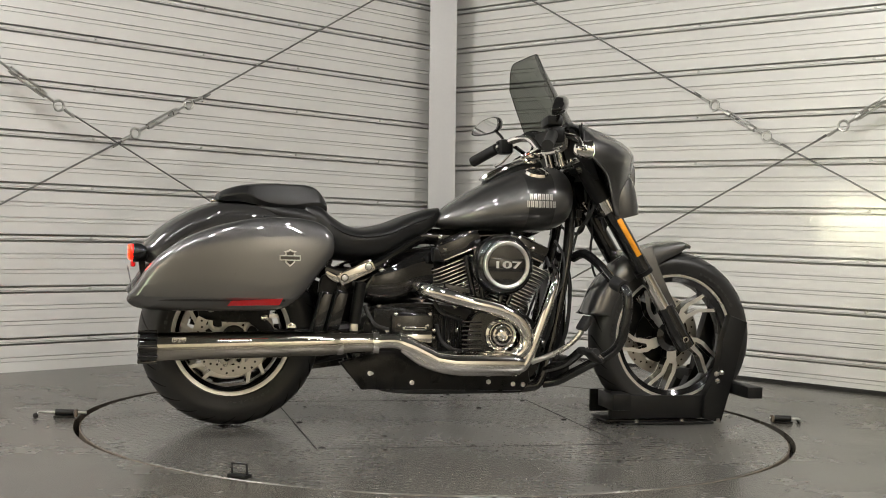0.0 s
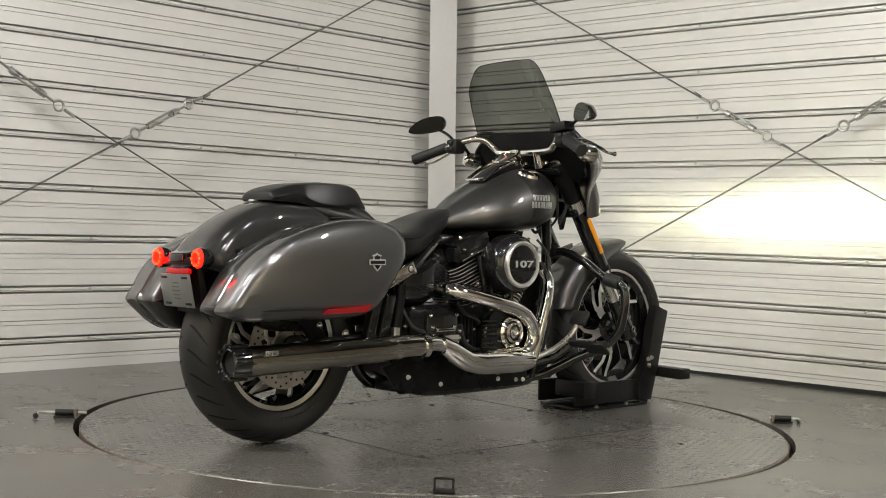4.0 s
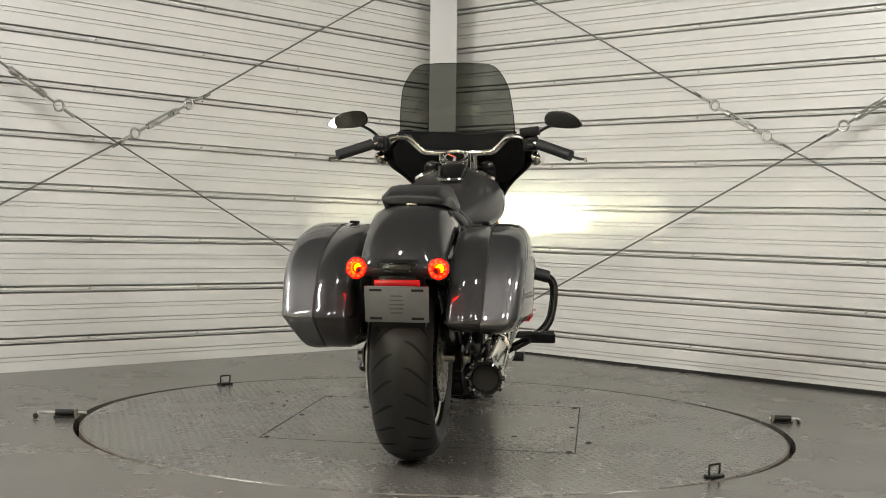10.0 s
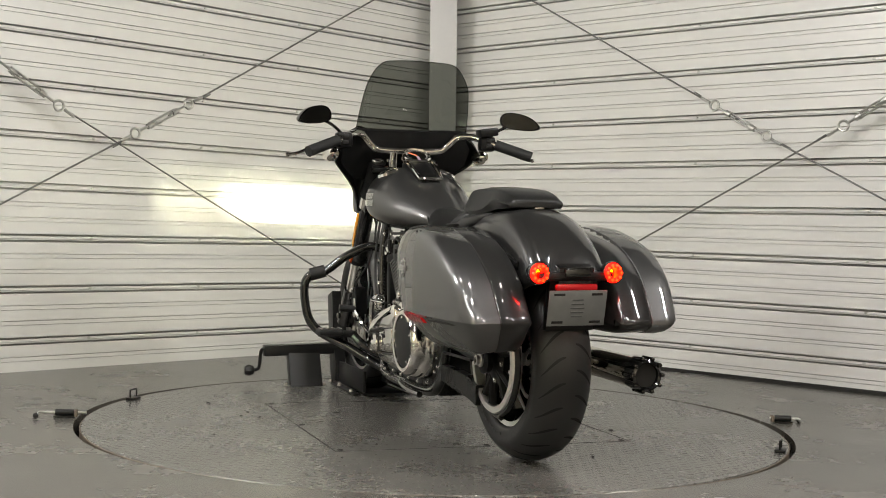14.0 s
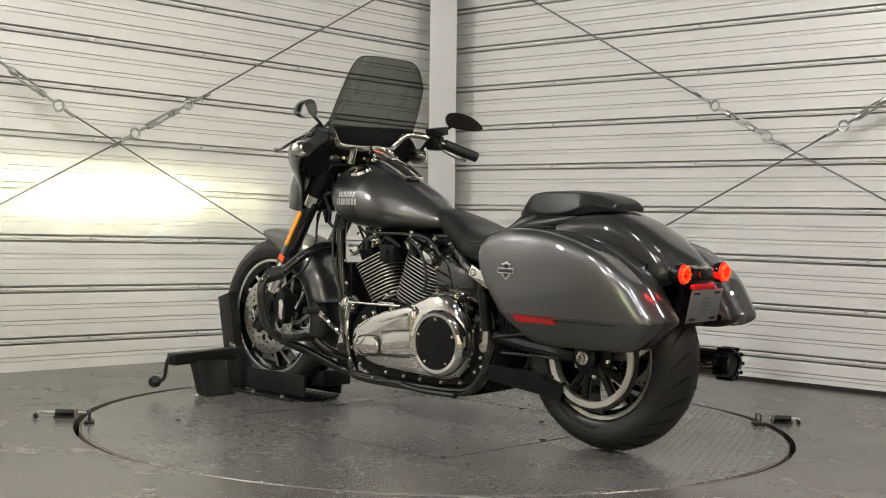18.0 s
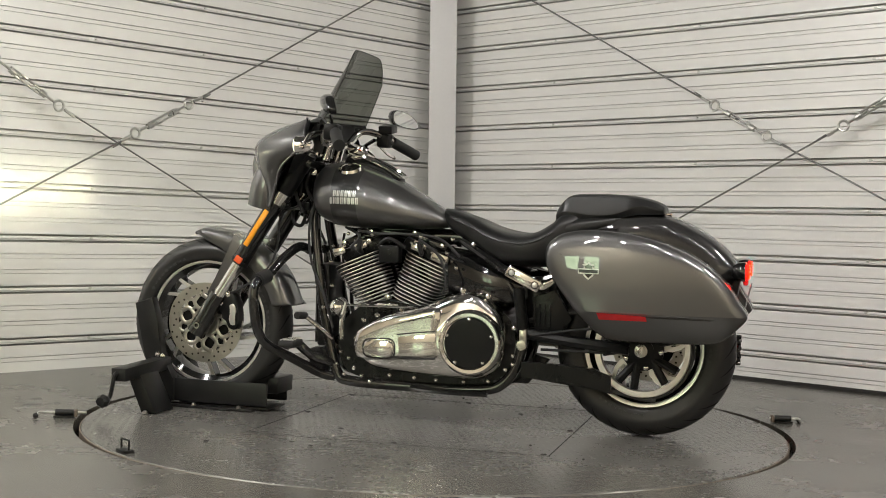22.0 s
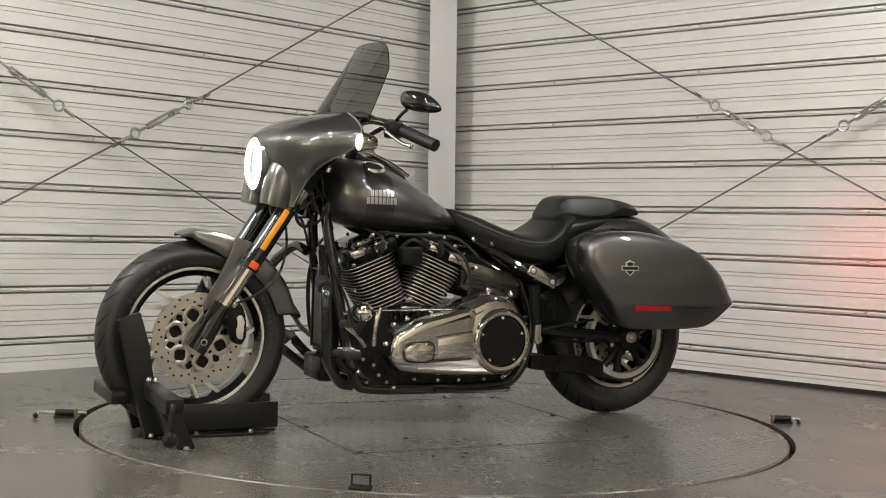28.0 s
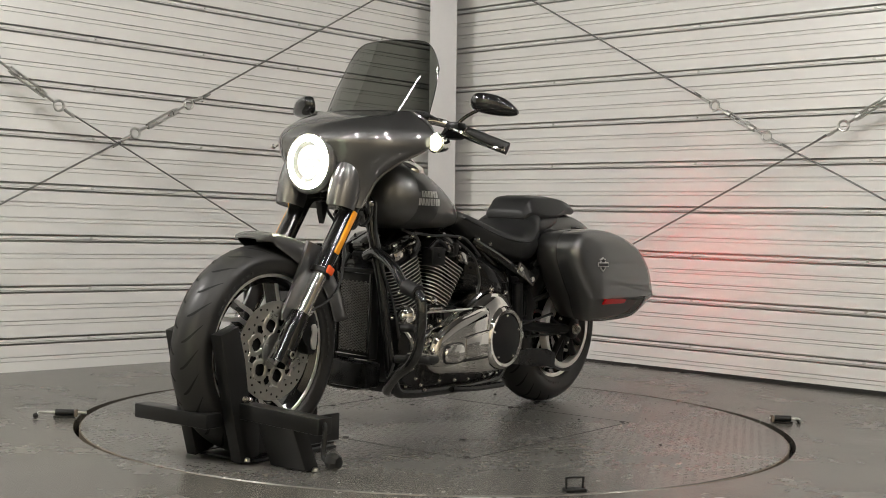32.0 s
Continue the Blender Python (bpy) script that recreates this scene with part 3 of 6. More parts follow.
for i in range(5):
    a = 2 * math.pi * (i + 0.5) / 5 + 0.1
    bolt(RX + 0.062 * math.cos(a), 0.110, RZ + 0.062 * math.sin(a), 0.008, pul)
part("pulley_hub", lathe([(0.02, 0.085), (0.072, 0.090), (0.072, 0.108), (0.05, 0.115), (0.02, 0.12)], (RX, 0, RZ), (0, 1, 0), 24), SATIN, pul)
part("drive_belt", tube([(RX + 0.165 * math.cos(a), 0.103, RZ + 0.165 * math.sin(a)) for a in [math.pi / 2 + math.pi * k / 12 for k in range(13)]] + [(-0.30, 0.103, 0.235), (-0.27, 0.103, 0.30), (-0.30, 0.103, 0.375)], 0.010, 6, 2, closed=True), RUBBER, bike, "black toothed drive belt")

# ----- front fork -----
fork = part("front_fork", rod((0.885, -0.125, FZ), (0.885, 0.125, FZ), 0.011, 12), STEEL, bike, "black telescopic fork")
AX = Vector((0.888, 0, 0.312))
UPV = (Vector((0.492, 0, 0.937)) - AX).normalized()


def along(d, y, out=0.0):
    """A point d metres up the fork from the axle."""
    p = AX + UPV * d + Vector((UPV.z, 0, -UPV.x)) * out
    return (p.x, y, p.z)


for s in (-1, 1):
    y = s * 0.108
    part("fork_lug", tube([along(-0.036, y), along(0.03, y), along(0.08, y, 0.003), along(0.135, y, 0.003)], [0.036, 0.031], 18, 4), BLACK, fork)
    part("fork_tube", rod(along(0.125, y), along(0.30, y), 0.0245, 20), CHROME, fork, "chrome fork stanchion")
    part("fork_leg", rod(along(0.285, y), along(0.55, y), 0.0315, 20), BLACK, fork, "gloss black outer fork tube")
    part("fork_seal", lathe([(0.024, 0), (0.034, 0.002), (0.034, 0.018), (0.030, 0.02)], along(0.275, y), UPV, 20), SATIN, fork)
    part("fork_collar", lathe([(0.031, 0), (0.0405, 0.003), (0.0405, 0.050), (0.031, 0.053)], along(0.543, y), UPV, 20), CHROME, fork, "bright steel clamp collar")
    part("fork_cover", rod(along(0.58, y), along(0.76, y), 0.038, 20), SATIN, fork)
    part("fork_cap", lathe([(0.030, 0), (0.030, 0.012), (0.018, 0.02), (0.0001, 0.021)], along(0.76, y), UPV, 16), CHROME, fork)
    # amber strip and orange marker on the outside
    m = Matrix.Translation(along(0.43, y + s * 0.031, 0.004)) @ Matrix((UPV.cross(Vector((0, 1, 0))), Vector((0, 1, 0)), UPV)).transposed().to_4x4()
    part("side_reflector", moved(box((0, 0, 0), (0.020, 0.010, 0.155), 0.004), m), AMBER, fork, "amber side reflector strip")
    m = Matrix.Translation(along(0.295, y + s * 0.032, -0.002)) @ Matrix((UPV.cross(Vector((0, 1, 0))), Vector((0, 1, 0)), UPV)).transposed().to_4x4()
    if s > 0:
        part("marker", moved(box((0, 0, 0), (0.030, 0.010, 0.026), 0.004), m), ORANGE, fork, "orange marker lens")
    part("axle_nut", lathe([(0.017, 0), (0.017, 0.006), (0.012, 0.008), (0.012, 0.014), (0.008, 0.015), (0.007, 0.006)], (0.888, s * 0.134, 0.312), (0, s, 0), 14), BLACK, fork)
    part("axle_ring", lathe([(0.0115, 0), (0.0115, 0.003), (0.0075, 0.0035), (0.0075, 0.0)], (0.888, s * 0.1475, 0.312), (0, s, 0), 16, closed=True), STEEL, fork)
    # fender stay
    part("fender_stay", prism([(0.775, 0.650), (0.700, 0.628), (0.752, 0.545), (0.806, 0.455), (0.836, 0.416), (0.872, 0.408), (0.876, 0.432), (0.838, 0.500), (0.800, 0.580)], s * 0.078, s * 0.088, 0.003), PAINT, fork)
for d, half, th in ((0.555, 0.135, 0.034), (0.735, 0.135, 0.032)):
    p = along(d, 0, -0.008)
    part("triple_clamp", box(p, (0.075, half * 2, th), 0.010, Matrix.Rotation(math.atan2(UPV.x, UPV.z), 3, "Y")), BLACK, fork)
# caliper on the left, hose
cal = part("brake_caliper", prism(smooth_outline([(0.748, 0.300), (0.778, 0.305), (0.795, 0.345), (0.822, 0.375), (0.815, 0.415), (0.785, 0.440), (0.752, 0.425), (0.742, 0.385), (0.738, 0.335)], 3), 0.062, 0.112, 0.008), SATIN, fork, "black brake caliper")
part("caliper_badge", prism(smooth_outline([(0.750, 0.318), (0.768, 0.320), (0.773, 0.345), (0.768, 0.365), (0.772, 0.388), (0.756, 0.394), (0.746, 0.372), (0.750, 0.348)], 3), 0.110, 0.117, 0.002), ALLOY, cal, "pale oval caliper cap")
bolt(0.812, 0.112, 0.395, 0.010, cal)
bolt(0.782, 0.112, 0.430, 0.010, cal)
part("brake_hose", tube([(0.775, 0.10, 0.43), (0.70, 0.12, 0.47), (0.63, 0.10, 0.53), (0.60, 0.08, 0.62), (0.60, 0.07, 0.70), (0.58, 0.06, 0.78)], 0.0045, 8, 6), GRIP, fork)
part("brake_hose", tube([(0.60, 0.07, 0.70), (0.57, 0.09, 0.74), (0.53, 0.07, 0.76), (0.48, 0.06, 0.80)], 0.004, 8, 6), GRIP, fork)

# front fender
def fender(cx, cz, path, half, drop, th, name, parent, rr=2.4, rise=5, mat=None):
    """Sheet that arches over a wheel: path of (x, z) crown points."""
    rings, mat = [], mat or PAINT
    pts = catmull([(x, 0, z) for x, z in path], 6)
    for i, p in enumerate(pts):
        d = Vector((p.x - cx, 0, p.z - cz)).normalized()
        f = i / (len(pts) - 1)
        h = half * (0.55 + 0.45 * min(1, f * 7, (1 - f) * 9) ** 0.6)
        dr = drop * (0.12 + 0.88 * min(1, f * rise, (1 - f) * 8) ** 1.5)
        ring = []
        for layer, sgn in ((0, 1), (th, -1)):
            for k in range(13):
                u = (-1 + 2 * k / 12) * sgn
                y = (h - layer) * math.copysign(min(abs(u) * 1.25, 1.0) ** 0.9, u) if abs(u) < 0.8 else math.copysign(h - layer, u)
                fall = (dr * 0.22) * (abs(u) / 0.8) ** rr if abs(u) <= 0.8 else dr * (0.22 + 0.78 * (abs(u) - 0.8) / 0.2)
                ring.append(p - d * (fall + layer) + Vector((0, y, 0)))
        rings.append(ring)
    return part(name, loft(rings), mat, parent, angle=60)


arc = [(FX + 0.356 * math.cos(radians(a)), FZ + 0.356 * math.sin(radians(a))) for a in (90, 105, 120, 135, 150, 164)]
ff = fender(FX, FZ, [(0.95, 0.655), (0.918, 0.668)] + arc + [(0.530, 0.395)], 0.078, 0.075, 0.004, "front_fender", bike, rise=2.6)
tagged(ff, "grey painted front fender with a flared tip")

# ----- headlight fairing and windscreen -----
SLICES = [(1.070, 0.490, 0.205, 0.440), (1.048, 0.582, 0.238, 0.430), (1.024, 0.642, 0.267, 0.425), (1.0, 0.680, 0.287, 0.425), (0.97, 0.703, 0.293, 0.432), (0.94, 0.699, 0.275, 0.475),
          (0.91, 0.694, 0.240, 0.520), (0.88, 0.688, 0.205, 0.550), (0.85, 0.682, 0.182, 0.568), (0.82, 0.675, 0.168, 0.580), (0.79, 0.666, 0.158, 0.592), (0.755, 0.652, 0.150, 0.606)]
HL = Vector((0.690, 0.0, 0.893))


def slice_at(f):
    pos = f * (len(SLICES) - 1)
    i = min(int(pos), len(SLICES) - 2)
    t = pos - i
    get = lambda j: SLICES[max(0, min(j, len(SLICES) - 1))]
    a, b, c, d = get(i - 1), get(i), get(i + 1), get(i + 2)
    return [0.5 * (2 * q + (r - p) * t + (2 * p - 5 * q + 4 * r - s) * t * t + (3 * q - p - 3 * r + s) * t ** 3) for p, q, r, s in zip(a, b, c, d)]


def shell(shift, nu=56, nv=44):
    bm = bmesh.new()
    grid = []
    for j in range(nv + 1):
        z, nose, half, back = slice_at(j / nv)
        row = []
        for i in range(nu + 1):
            a = -math.pi / 2 + math.pi * i / nu
            s = math.sin(a)
            x = back + (nose - back) * max(1 - abs(s) ** 2.3, 0) ** 0.62
            y = half * s
            row.append(bm.verts.new((x - shift, y * (1 - shift * 1.5), z - shift * 0.4)))
        grid.append(row)
    for j in range(nv):
        for i in range(nu):
            q = (grid[j][i], grid[j][i + 1], grid[j + 1][i + 1], grid[j + 1][i])
            c = sum((v.co for v in q), Vector()) / 4
            if c.x > 0.6 and math.hypot(c.y, c.z - HL.z) < 0.093:
                continue
            if c.z < 0.806 and abs(c.y) < 0.072:
                continue
            bm.faces.new(q)
    return bm


fairing = part("fairing", shell(0.0), PAINT, bike, "grey painted headlight fairing", angle=70)
part("fairing_lining", shell(0.007), SATIN, fairing, "black inner fairing panel", angle=70)
part("fairing_edge", tube([(0.445, 0.205, 1.072), (0.43, 0.265, 1.035), (0.428, 0.292, 0.98), (0.472, 0.275, 0.94), (0.53, 0.228, 0.90), (0.567, 0.182, 0.85), (0.591, 0.158, 0.79), (0.606, 0.15, 0.755)], 0.004, 8, 4), PAINT, fairing)
part("fairing_edge", tube([(0.445, -0.205, 1.072), (0.43, -0.265, 1.035), (0.428, -0.292, 0.98), (0.472, -0.275, 0.94), (0.53, -0.228, 0.90), (0.567, -0.182, 0.85), (0.591, -0.158, 0.79), (0.606, -0.15, 0.755)], 0.004, 8, 4), PAINT, fairing)
part("inner_panel", loft([[(0.40, 0.215 * u, 1.062 - 0.0 * u * u) for u in (-1, -0.5, 0, 0.5, 1)], [(0.43, 0.262 * u, 1.0) for u in (-1, -0.5, 0, 0.5, 1)], [(0.47, 0.255 * u, 0.94) for u in (-1, -0.5, 0, 0.5, 1)], [(0.52, 0.19 * u, 0.88) for u in (-1, -0.5, 0, 0.5, 1)]], close=False), SATIN, fairing, "black inner fairing panel")
part("horn_bracket", prism([(0.60, 0.775), (0.64, 0.768), (0.635, 0.735), (0.622, 0.700), (0.612, 0.735)], -0.012, 0.012, 0.003), SATIN, fairing)

# headlight: bezel, bowl, reflector ring, shuttered projector
head = part("headlight", lathe([(0.0865, 0.009), (0.094, 0.008), (0.102, 0.000), (0.102, -0.012), (0.098, -0.03), (0.0865, -0.03)], HL, (1, 0, 0), 48, closed=True), PAINT, bike, "round lit headlight with a bright ring")
part("headlight_bowl", lathe([(0.090, -0.004), (0.086, -0.04), (0.070, -0.10), (0.045, -0.150), (0.0001, -0.152)], HL, (1, 0, 0), 40, cap=False), BLACK, head)
part("halo_ring", lathe([(0.067, 0.017), (0.076, 0.015), (0.083, 0.010), (0.0855, 0.002), (0.0855, -0.012), (0.067, -0.012)], HL, (1, 0, 0), 48, closed=True), HALO, head, "glowing white light ring")
part("inner_ring", lathe([(0.0545, 0.000), (0.067, 0.006), (0.067, -0.008), (0.0545, -0.008)], HL, (1, 0, 0), 48, closed=True), RING_GLOW, head)
# lens halves are opaque; with the added side blocks they shutter the beam
for nm, q, inlet, outlet in (("upper_lens", 1, 0.0056, 0.0), ("lower_lens", -1, 0.0056, 0.0105)):
    arc_l = lambda g: [(0.0545 * math.cos(radians(a)), q * max(0.0546 * math.sin(radians(a)), g + 0.0001)) for a in range(0, 181, 10)]
    part(nm, loft([[HL + Vector((x, y, z)) for y, z in arc_l(g)] for x, g in ((-0.0775, inlet), (-0.004, outlet), (-0.0025, outlet))]), LENS_GLOW, head, "glowing half lens", flat=True)
for s in (-1, 1):
    part("side_shutter", box(HL + Vector((-0.04, s * 0.0435, -0.0025)), (0.075, 0.019, 0.0155)), LENS_GLOW, head)
for y in (-0.017, 0.017):
    part("beam_emitter", box(HL + Vector((-0.085, y, 0.0010)), (0.004, 0.010, 0.0140)), BEAM, head, "white light source in the headlight", flat=True)
part("beam_core", box(HL + Vector((-0.144, 0, 0.0038)), (0.004, 0.020, 0.008)), BEAM_CORE, head, "white light source in the headlight", flat=True)

# grey shrouds over the fork below the fairing
for s in (-1, 1):
    rings = [[Vector((cx + 0.016 + r * 0.92 * math.cos(a), s * (0.108 + 0.80 * r * math.sin(a)), z + 0.012 * math.cos(a))) for a in [2 * math.pi * k / 24 for k in range(24)]]
             for z, cx, r in ((0.900, 0.606, 0.040), (0.875, 0.612, 0.054), (0.83, 0.622, 0.060), (0.78, 0.634, 0.058), (0.752, 0.642, 0.052))]
    part("fork_shroud", loft(rings), PAINT, fairing, "grey painted fork shroud", angle=60)

# windscreen
bm = bmesh.new()
NU, NV = 72, 24
grid = []
for j in range(NV + 1):
    v = j / NV
    row = []
    for i in range(NU + 1):
        s = -1 + 2 * i / NU
        top = 1.325 - 0.018 * s * s - 0.082 * max(0, (abs(s) - 0.55) / 0.45) ** 2.6
        half = 0.224 - 0.004 * v - 0.016 * v * v
        z = 1.052 + (top - 1.052) * v
        zz = (z - 1.052) / 0.28
        x = 0.486 - 0.182 * zz - (0.105 - 0.06 * zz) * abs(s) ** 2.2
        row.append((x, half * s, z))
    grid.append(row)
vs = [[bm.verts.new(p) for p in r] for r in grid]
for j in range(NV):
    for i in range(NU):
        bm.faces.new((vs[j][i], vs[j][i + 1], vs[j + 1][i + 1], vs[j + 1][i]))
screen = part("windscreen", bm, SMOKE, bike, "tall curved smoked acrylic windscreen", angle=80)
edge = [r[0] for r in grid] + grid[-1][1:-1] + [r[-1] for r in grid[::-1]]
part("screen_edge", tube(edge, 0.0013, 6, 1), BLACK, screen)
part("screen_mount", tube([grid[1][i] for i in range(0, NU + 1, 6)], 0.012, 8, 3), SATIN, screen, "black screen gasket")

# ----- handlebar, controls, mirrors, signals -----
bars = part("handlebar", tube([(0.245, 0.425, 0.975), (0.30, 0.31, 1.018), (0.345, 0.245, 1.045), (0.385, 0.195, 1.045), (0.405, 0.155, 1.010), (0.41, 0.12, 0.992), (0.412, 0, 0.988),
                               (0.41, -0.12, 0.992), (0.405, -0.155, 1.010), (0.385, -0.195, 1.045), (0.345, -0.245, 1.045), (0.30, -0.31, 1.018), (0.245, -0.425, 0.975)], 0.0135, 12, 6), CHROME, bike, "chrome handlebar")
for s in (-1, 1):
    g0, g1 = Vector((0.236, s * 0.443, 0.968)), Vector((0.296, s * 0.318, 1.015))
    part("grip", tube([g0, g0.lerp(g1, 0.08), g0.lerp(g1, 0.5), g1], 0.0205, 14, 3), GRIP, bars, "black rubber grip")
    sw = part("switch_pod", box(g1 + Vector((0.022, -s * 0.030, 0.004)), (0.052, 0.062, 0.058), 0.012), SATIN, bars)
    for dz in (-0.012, 0.012):
        part("switch_button", box(g1 + Vector((-0.008, -s * 0.030, 0.006 + dz)), (0.008, 0.022, 0.014), 0.003), GRIP, sw)
    part("lever", tube([g1 + Vector((0.06, -s * 0.02, 0.006)), g1 + Vector((0.075, s * 0.04, -0.006)), g1 + Vector((0.062, s * 0.13, -0.044)), g1 + Vector((0.05, s * 0.175, -0.054))], 0.006, 8, 6), CHROME, bars, "polished hand lever")
    part("lever_tip", lathe([(0.0001, -0.009), (0.007, -0.006), (0.009, 0), (0.007, 0.006), (0.0001, 0.009)], g1 + Vector((0.05, s * 0.178, -0.055)), (0, 1, 0), 10), CHROME, bars)
    if s < 0:
        part("brake_reservoir", box((0.305, -0.285, 1.062), (0.055, 0.075, 0.032), 0.005, Matrix.Rotation(radians(-8), 3, "X")), SATIN, bars)
    # mirror
    mc = Vector((0.285, s * 0.410, 1.105))
    stem = part("mirror", tube([(0.318, s * 0.290, 1.035), (0.310, s * 0.325, 1.066), (0.298, s * 0.375, 1.092)], 0.006, 8, 5), BLACK, bike, "teardrop mirror on a black stem")
    out = [(-0.080, -0.024), (-0.068, 0.000), (-0.034, 0.024), (0.014, 0.036), (0.054, 0.034), (0.072, 0.012), (0.064, -0.016), (0.014, -0.030), (-0.048, -0.034)]
    ring = [(-s * a, b) for a, b in smooth_outline(out, 4)]
    cz_, sz_ = math.cos(radians(25)), math.sin(radians(25))
    rr = lambda k, x: [mc + Vector((x * cz_ + s * a * k * sz_ * -1 + 0.19 * b * k, a * k * cz_ + s * x * sz_, b * k)) for a, b in ring]
    part("mirror_shell", loft([rr(1.0, -0.012), rr(1.03, -0.004), rr(0.95, 0.012), rr(0.70, 0.024), rr(0.30, 0.030)]), BLACK, stem, angle=60)
    part("mirror_glass", loft([rr(0.93, -0.011), rr(0.91, -0.0135)]), MIRROR, stem, "mirror glass")
    # front signal
    sc = Vector((0.415, s * 0.305, 0.972))
    sg = part("turn_signal", lathe([(0.0001, -0.036), (0.018, -0.030), (0.028, -0.012), (0.031, 0.012), (0.033, 0.026), (0.029, 0.028)], sc, (1, 0, 0), 24), CHROME, bike, "chrome bullet turn signal with a lit lens")
    part("signal_lens", lathe([(0.030, 0.024), (0.024, 0.032), (0.012, 0.036), (0.0001, 0.037)], sc, (1, 0, 0), 24), SIGNAL_GLOW, sg, "lit white lens")
    part("signal_stalk", tube([sc + Vector((-0.01, 0, 0.025)), (0.36, s * 0.285, 1.02)], 0.008, 8, 1), BLACK, sg)
for s in (-1, 1):
    part("riser", rod((0.43, s * 0.06, 0.93), (0.412, s * 0.06, 0.992), 0.017, 14), CHROME, bars)
for s, dz in ((1, 0.0), (-1, 0.01)):
    part("control_cable", tube([(0.33, s * 0.27, 1.03), (0.40, s * 0.20, 1.075 - dz), (0.46, s * 0.12, 1.03), (0.50, s * 0.08, 0.93), (0.52, s * 0.07, 0.80)], 0.0045, 8, 6), GRIP, bars)

# ----- fuel tank with its console -----
def bodyloft(secs, power=0.78, n=32, top_pinch=0.0):
    """Loft of rounded cross-sections: x, low, high, half width, height of the widest point (0 to 1)."""
    rings = []
    for x, lo, hi, hw, mid in secs:
        zc = lo + (hi - lo) * mid
        ring = []
        for k in range(n):
            a = 2 * math.pi * k / n
            c, s = math.cos(a), math.sin(a)
            y = hw * math.copysign(abs(c) ** power, c)
            z = zc + (hi - zc if s > 0 else zc - lo) * math.copysign(abs(s) ** (power if s < 0 else power + 0.12), s)
            ring.append(Vector((x, y, z)))
        rings.append(ring)
    return rings


def smooth_secs(secs, n=5):
    a = catmull([(s[0], s[1], s[2]) for s in secs], n)
    b = catmull([(s[0], s[3], s[4]) for s in secs], n)
    return [(p.x, p.y, p.z, max(q.y, 0.004), q.z) for p, q in zip(a, b)]


TANK = [(-0.050, 0.706, 0.722, 0.030, 0.5), (-0.03, 0.697, 0.742, 0.060, 0.45), (0.02, 0.689, 0.782, 0.100, 0.42), (0.10, 0.684, 0.832, 0.148, 0.40), (0.20, 0.682, 0.884, 0.182, 0.40),
        (0.29, 0.683, 0.918, 0.194, 0.42), (0.365, 0.690, 0.928, 0.186, 0.44), (0.42, 0.708, 0.920, 0.160, 0.46), (0.452, 0.735, 0.895, 0.118, 0.48), (0.470, 0.775, 0.860, 0.055, 0.5)]
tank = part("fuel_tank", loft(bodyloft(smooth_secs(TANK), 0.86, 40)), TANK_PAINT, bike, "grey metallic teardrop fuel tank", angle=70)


def tank_skin(x, z, side, lift=0.0012):
    """The tank's side at a height."""
    secs = smooth_secs(TANK)
    for p, q in zip(secs, secs[1:]):
        if p[0] <= x <= q[0]:
            t = (x - p[0]) / (q[0] - p[0])
            lo, hi, hw, mid = [u + (v - u) * t for u, v in zip(p[1:], q[1:])]
            zc = lo + (hi - lo) * mid
            r = (z - zc) / (hi - zc) if z > zc else (z - zc) / (zc - lo)
            e = 0.98 if z > zc else 0.86
            s = min(abs(r), 1) ** (1 / e)
            return Vector((x, side * (hw * max(1 - s * s, 0) ** (0.5 * 0.86) + lift), z))
    return Vector((x, side * 0.1, z))


for s in (-1, 1):
    bm = bmesh.new()
    vs = [[bm.verts.new(tank_skin(0.262 + 0.098 * i / 10, 0.70 + 0.195 * j / 20, s, 0.0010)) for i in range(11)] for j in range(21)]
    for j in range(20):
        if 8 <= j <= 11:
            continue
        for i in range(10):
            bm.faces.new((vs[j][i], vs[j][i + 1], vs[j + 1][i + 1], vs[j + 1][i]))
    part("tank_band", bm, DECAL, tank, "dark band across the tank side", angle=80)
    # the maker's lettering, as plain silver bars
    for row, (z0, z1, x0, x1) in enumerate(((0.800, 0.821, 0.262, 0.350), (0.773, 0.796, 0.252, 0.362))):
        n = 12 if row == 0 else 16
        w = (x1 - x0) / n
        bm = bmesh.new()
        for i in range(n):
            xa, xb = x0 + i * w + 0.0004 + 0.0022 * (i % 2 == 0), x0 + (i + 1) * w - 0.0012
            g = [[bm.verts.new(tank_skin(xa + (xb - xa) * p / 2, z0 + (z1 - z0) * q / 2, s, 0.0022)) for p in range(3)] for q in range(3)]
            for q in range(2):
                for p in range(2):
                    bm.faces.new((g[q][p], g[q][p + 1], g[q + 1][p + 1], g[q + 1][p]))
        part("tank_lettering", bm, SILVER, tank, "silver maker's mark as plain bars", angle=80)

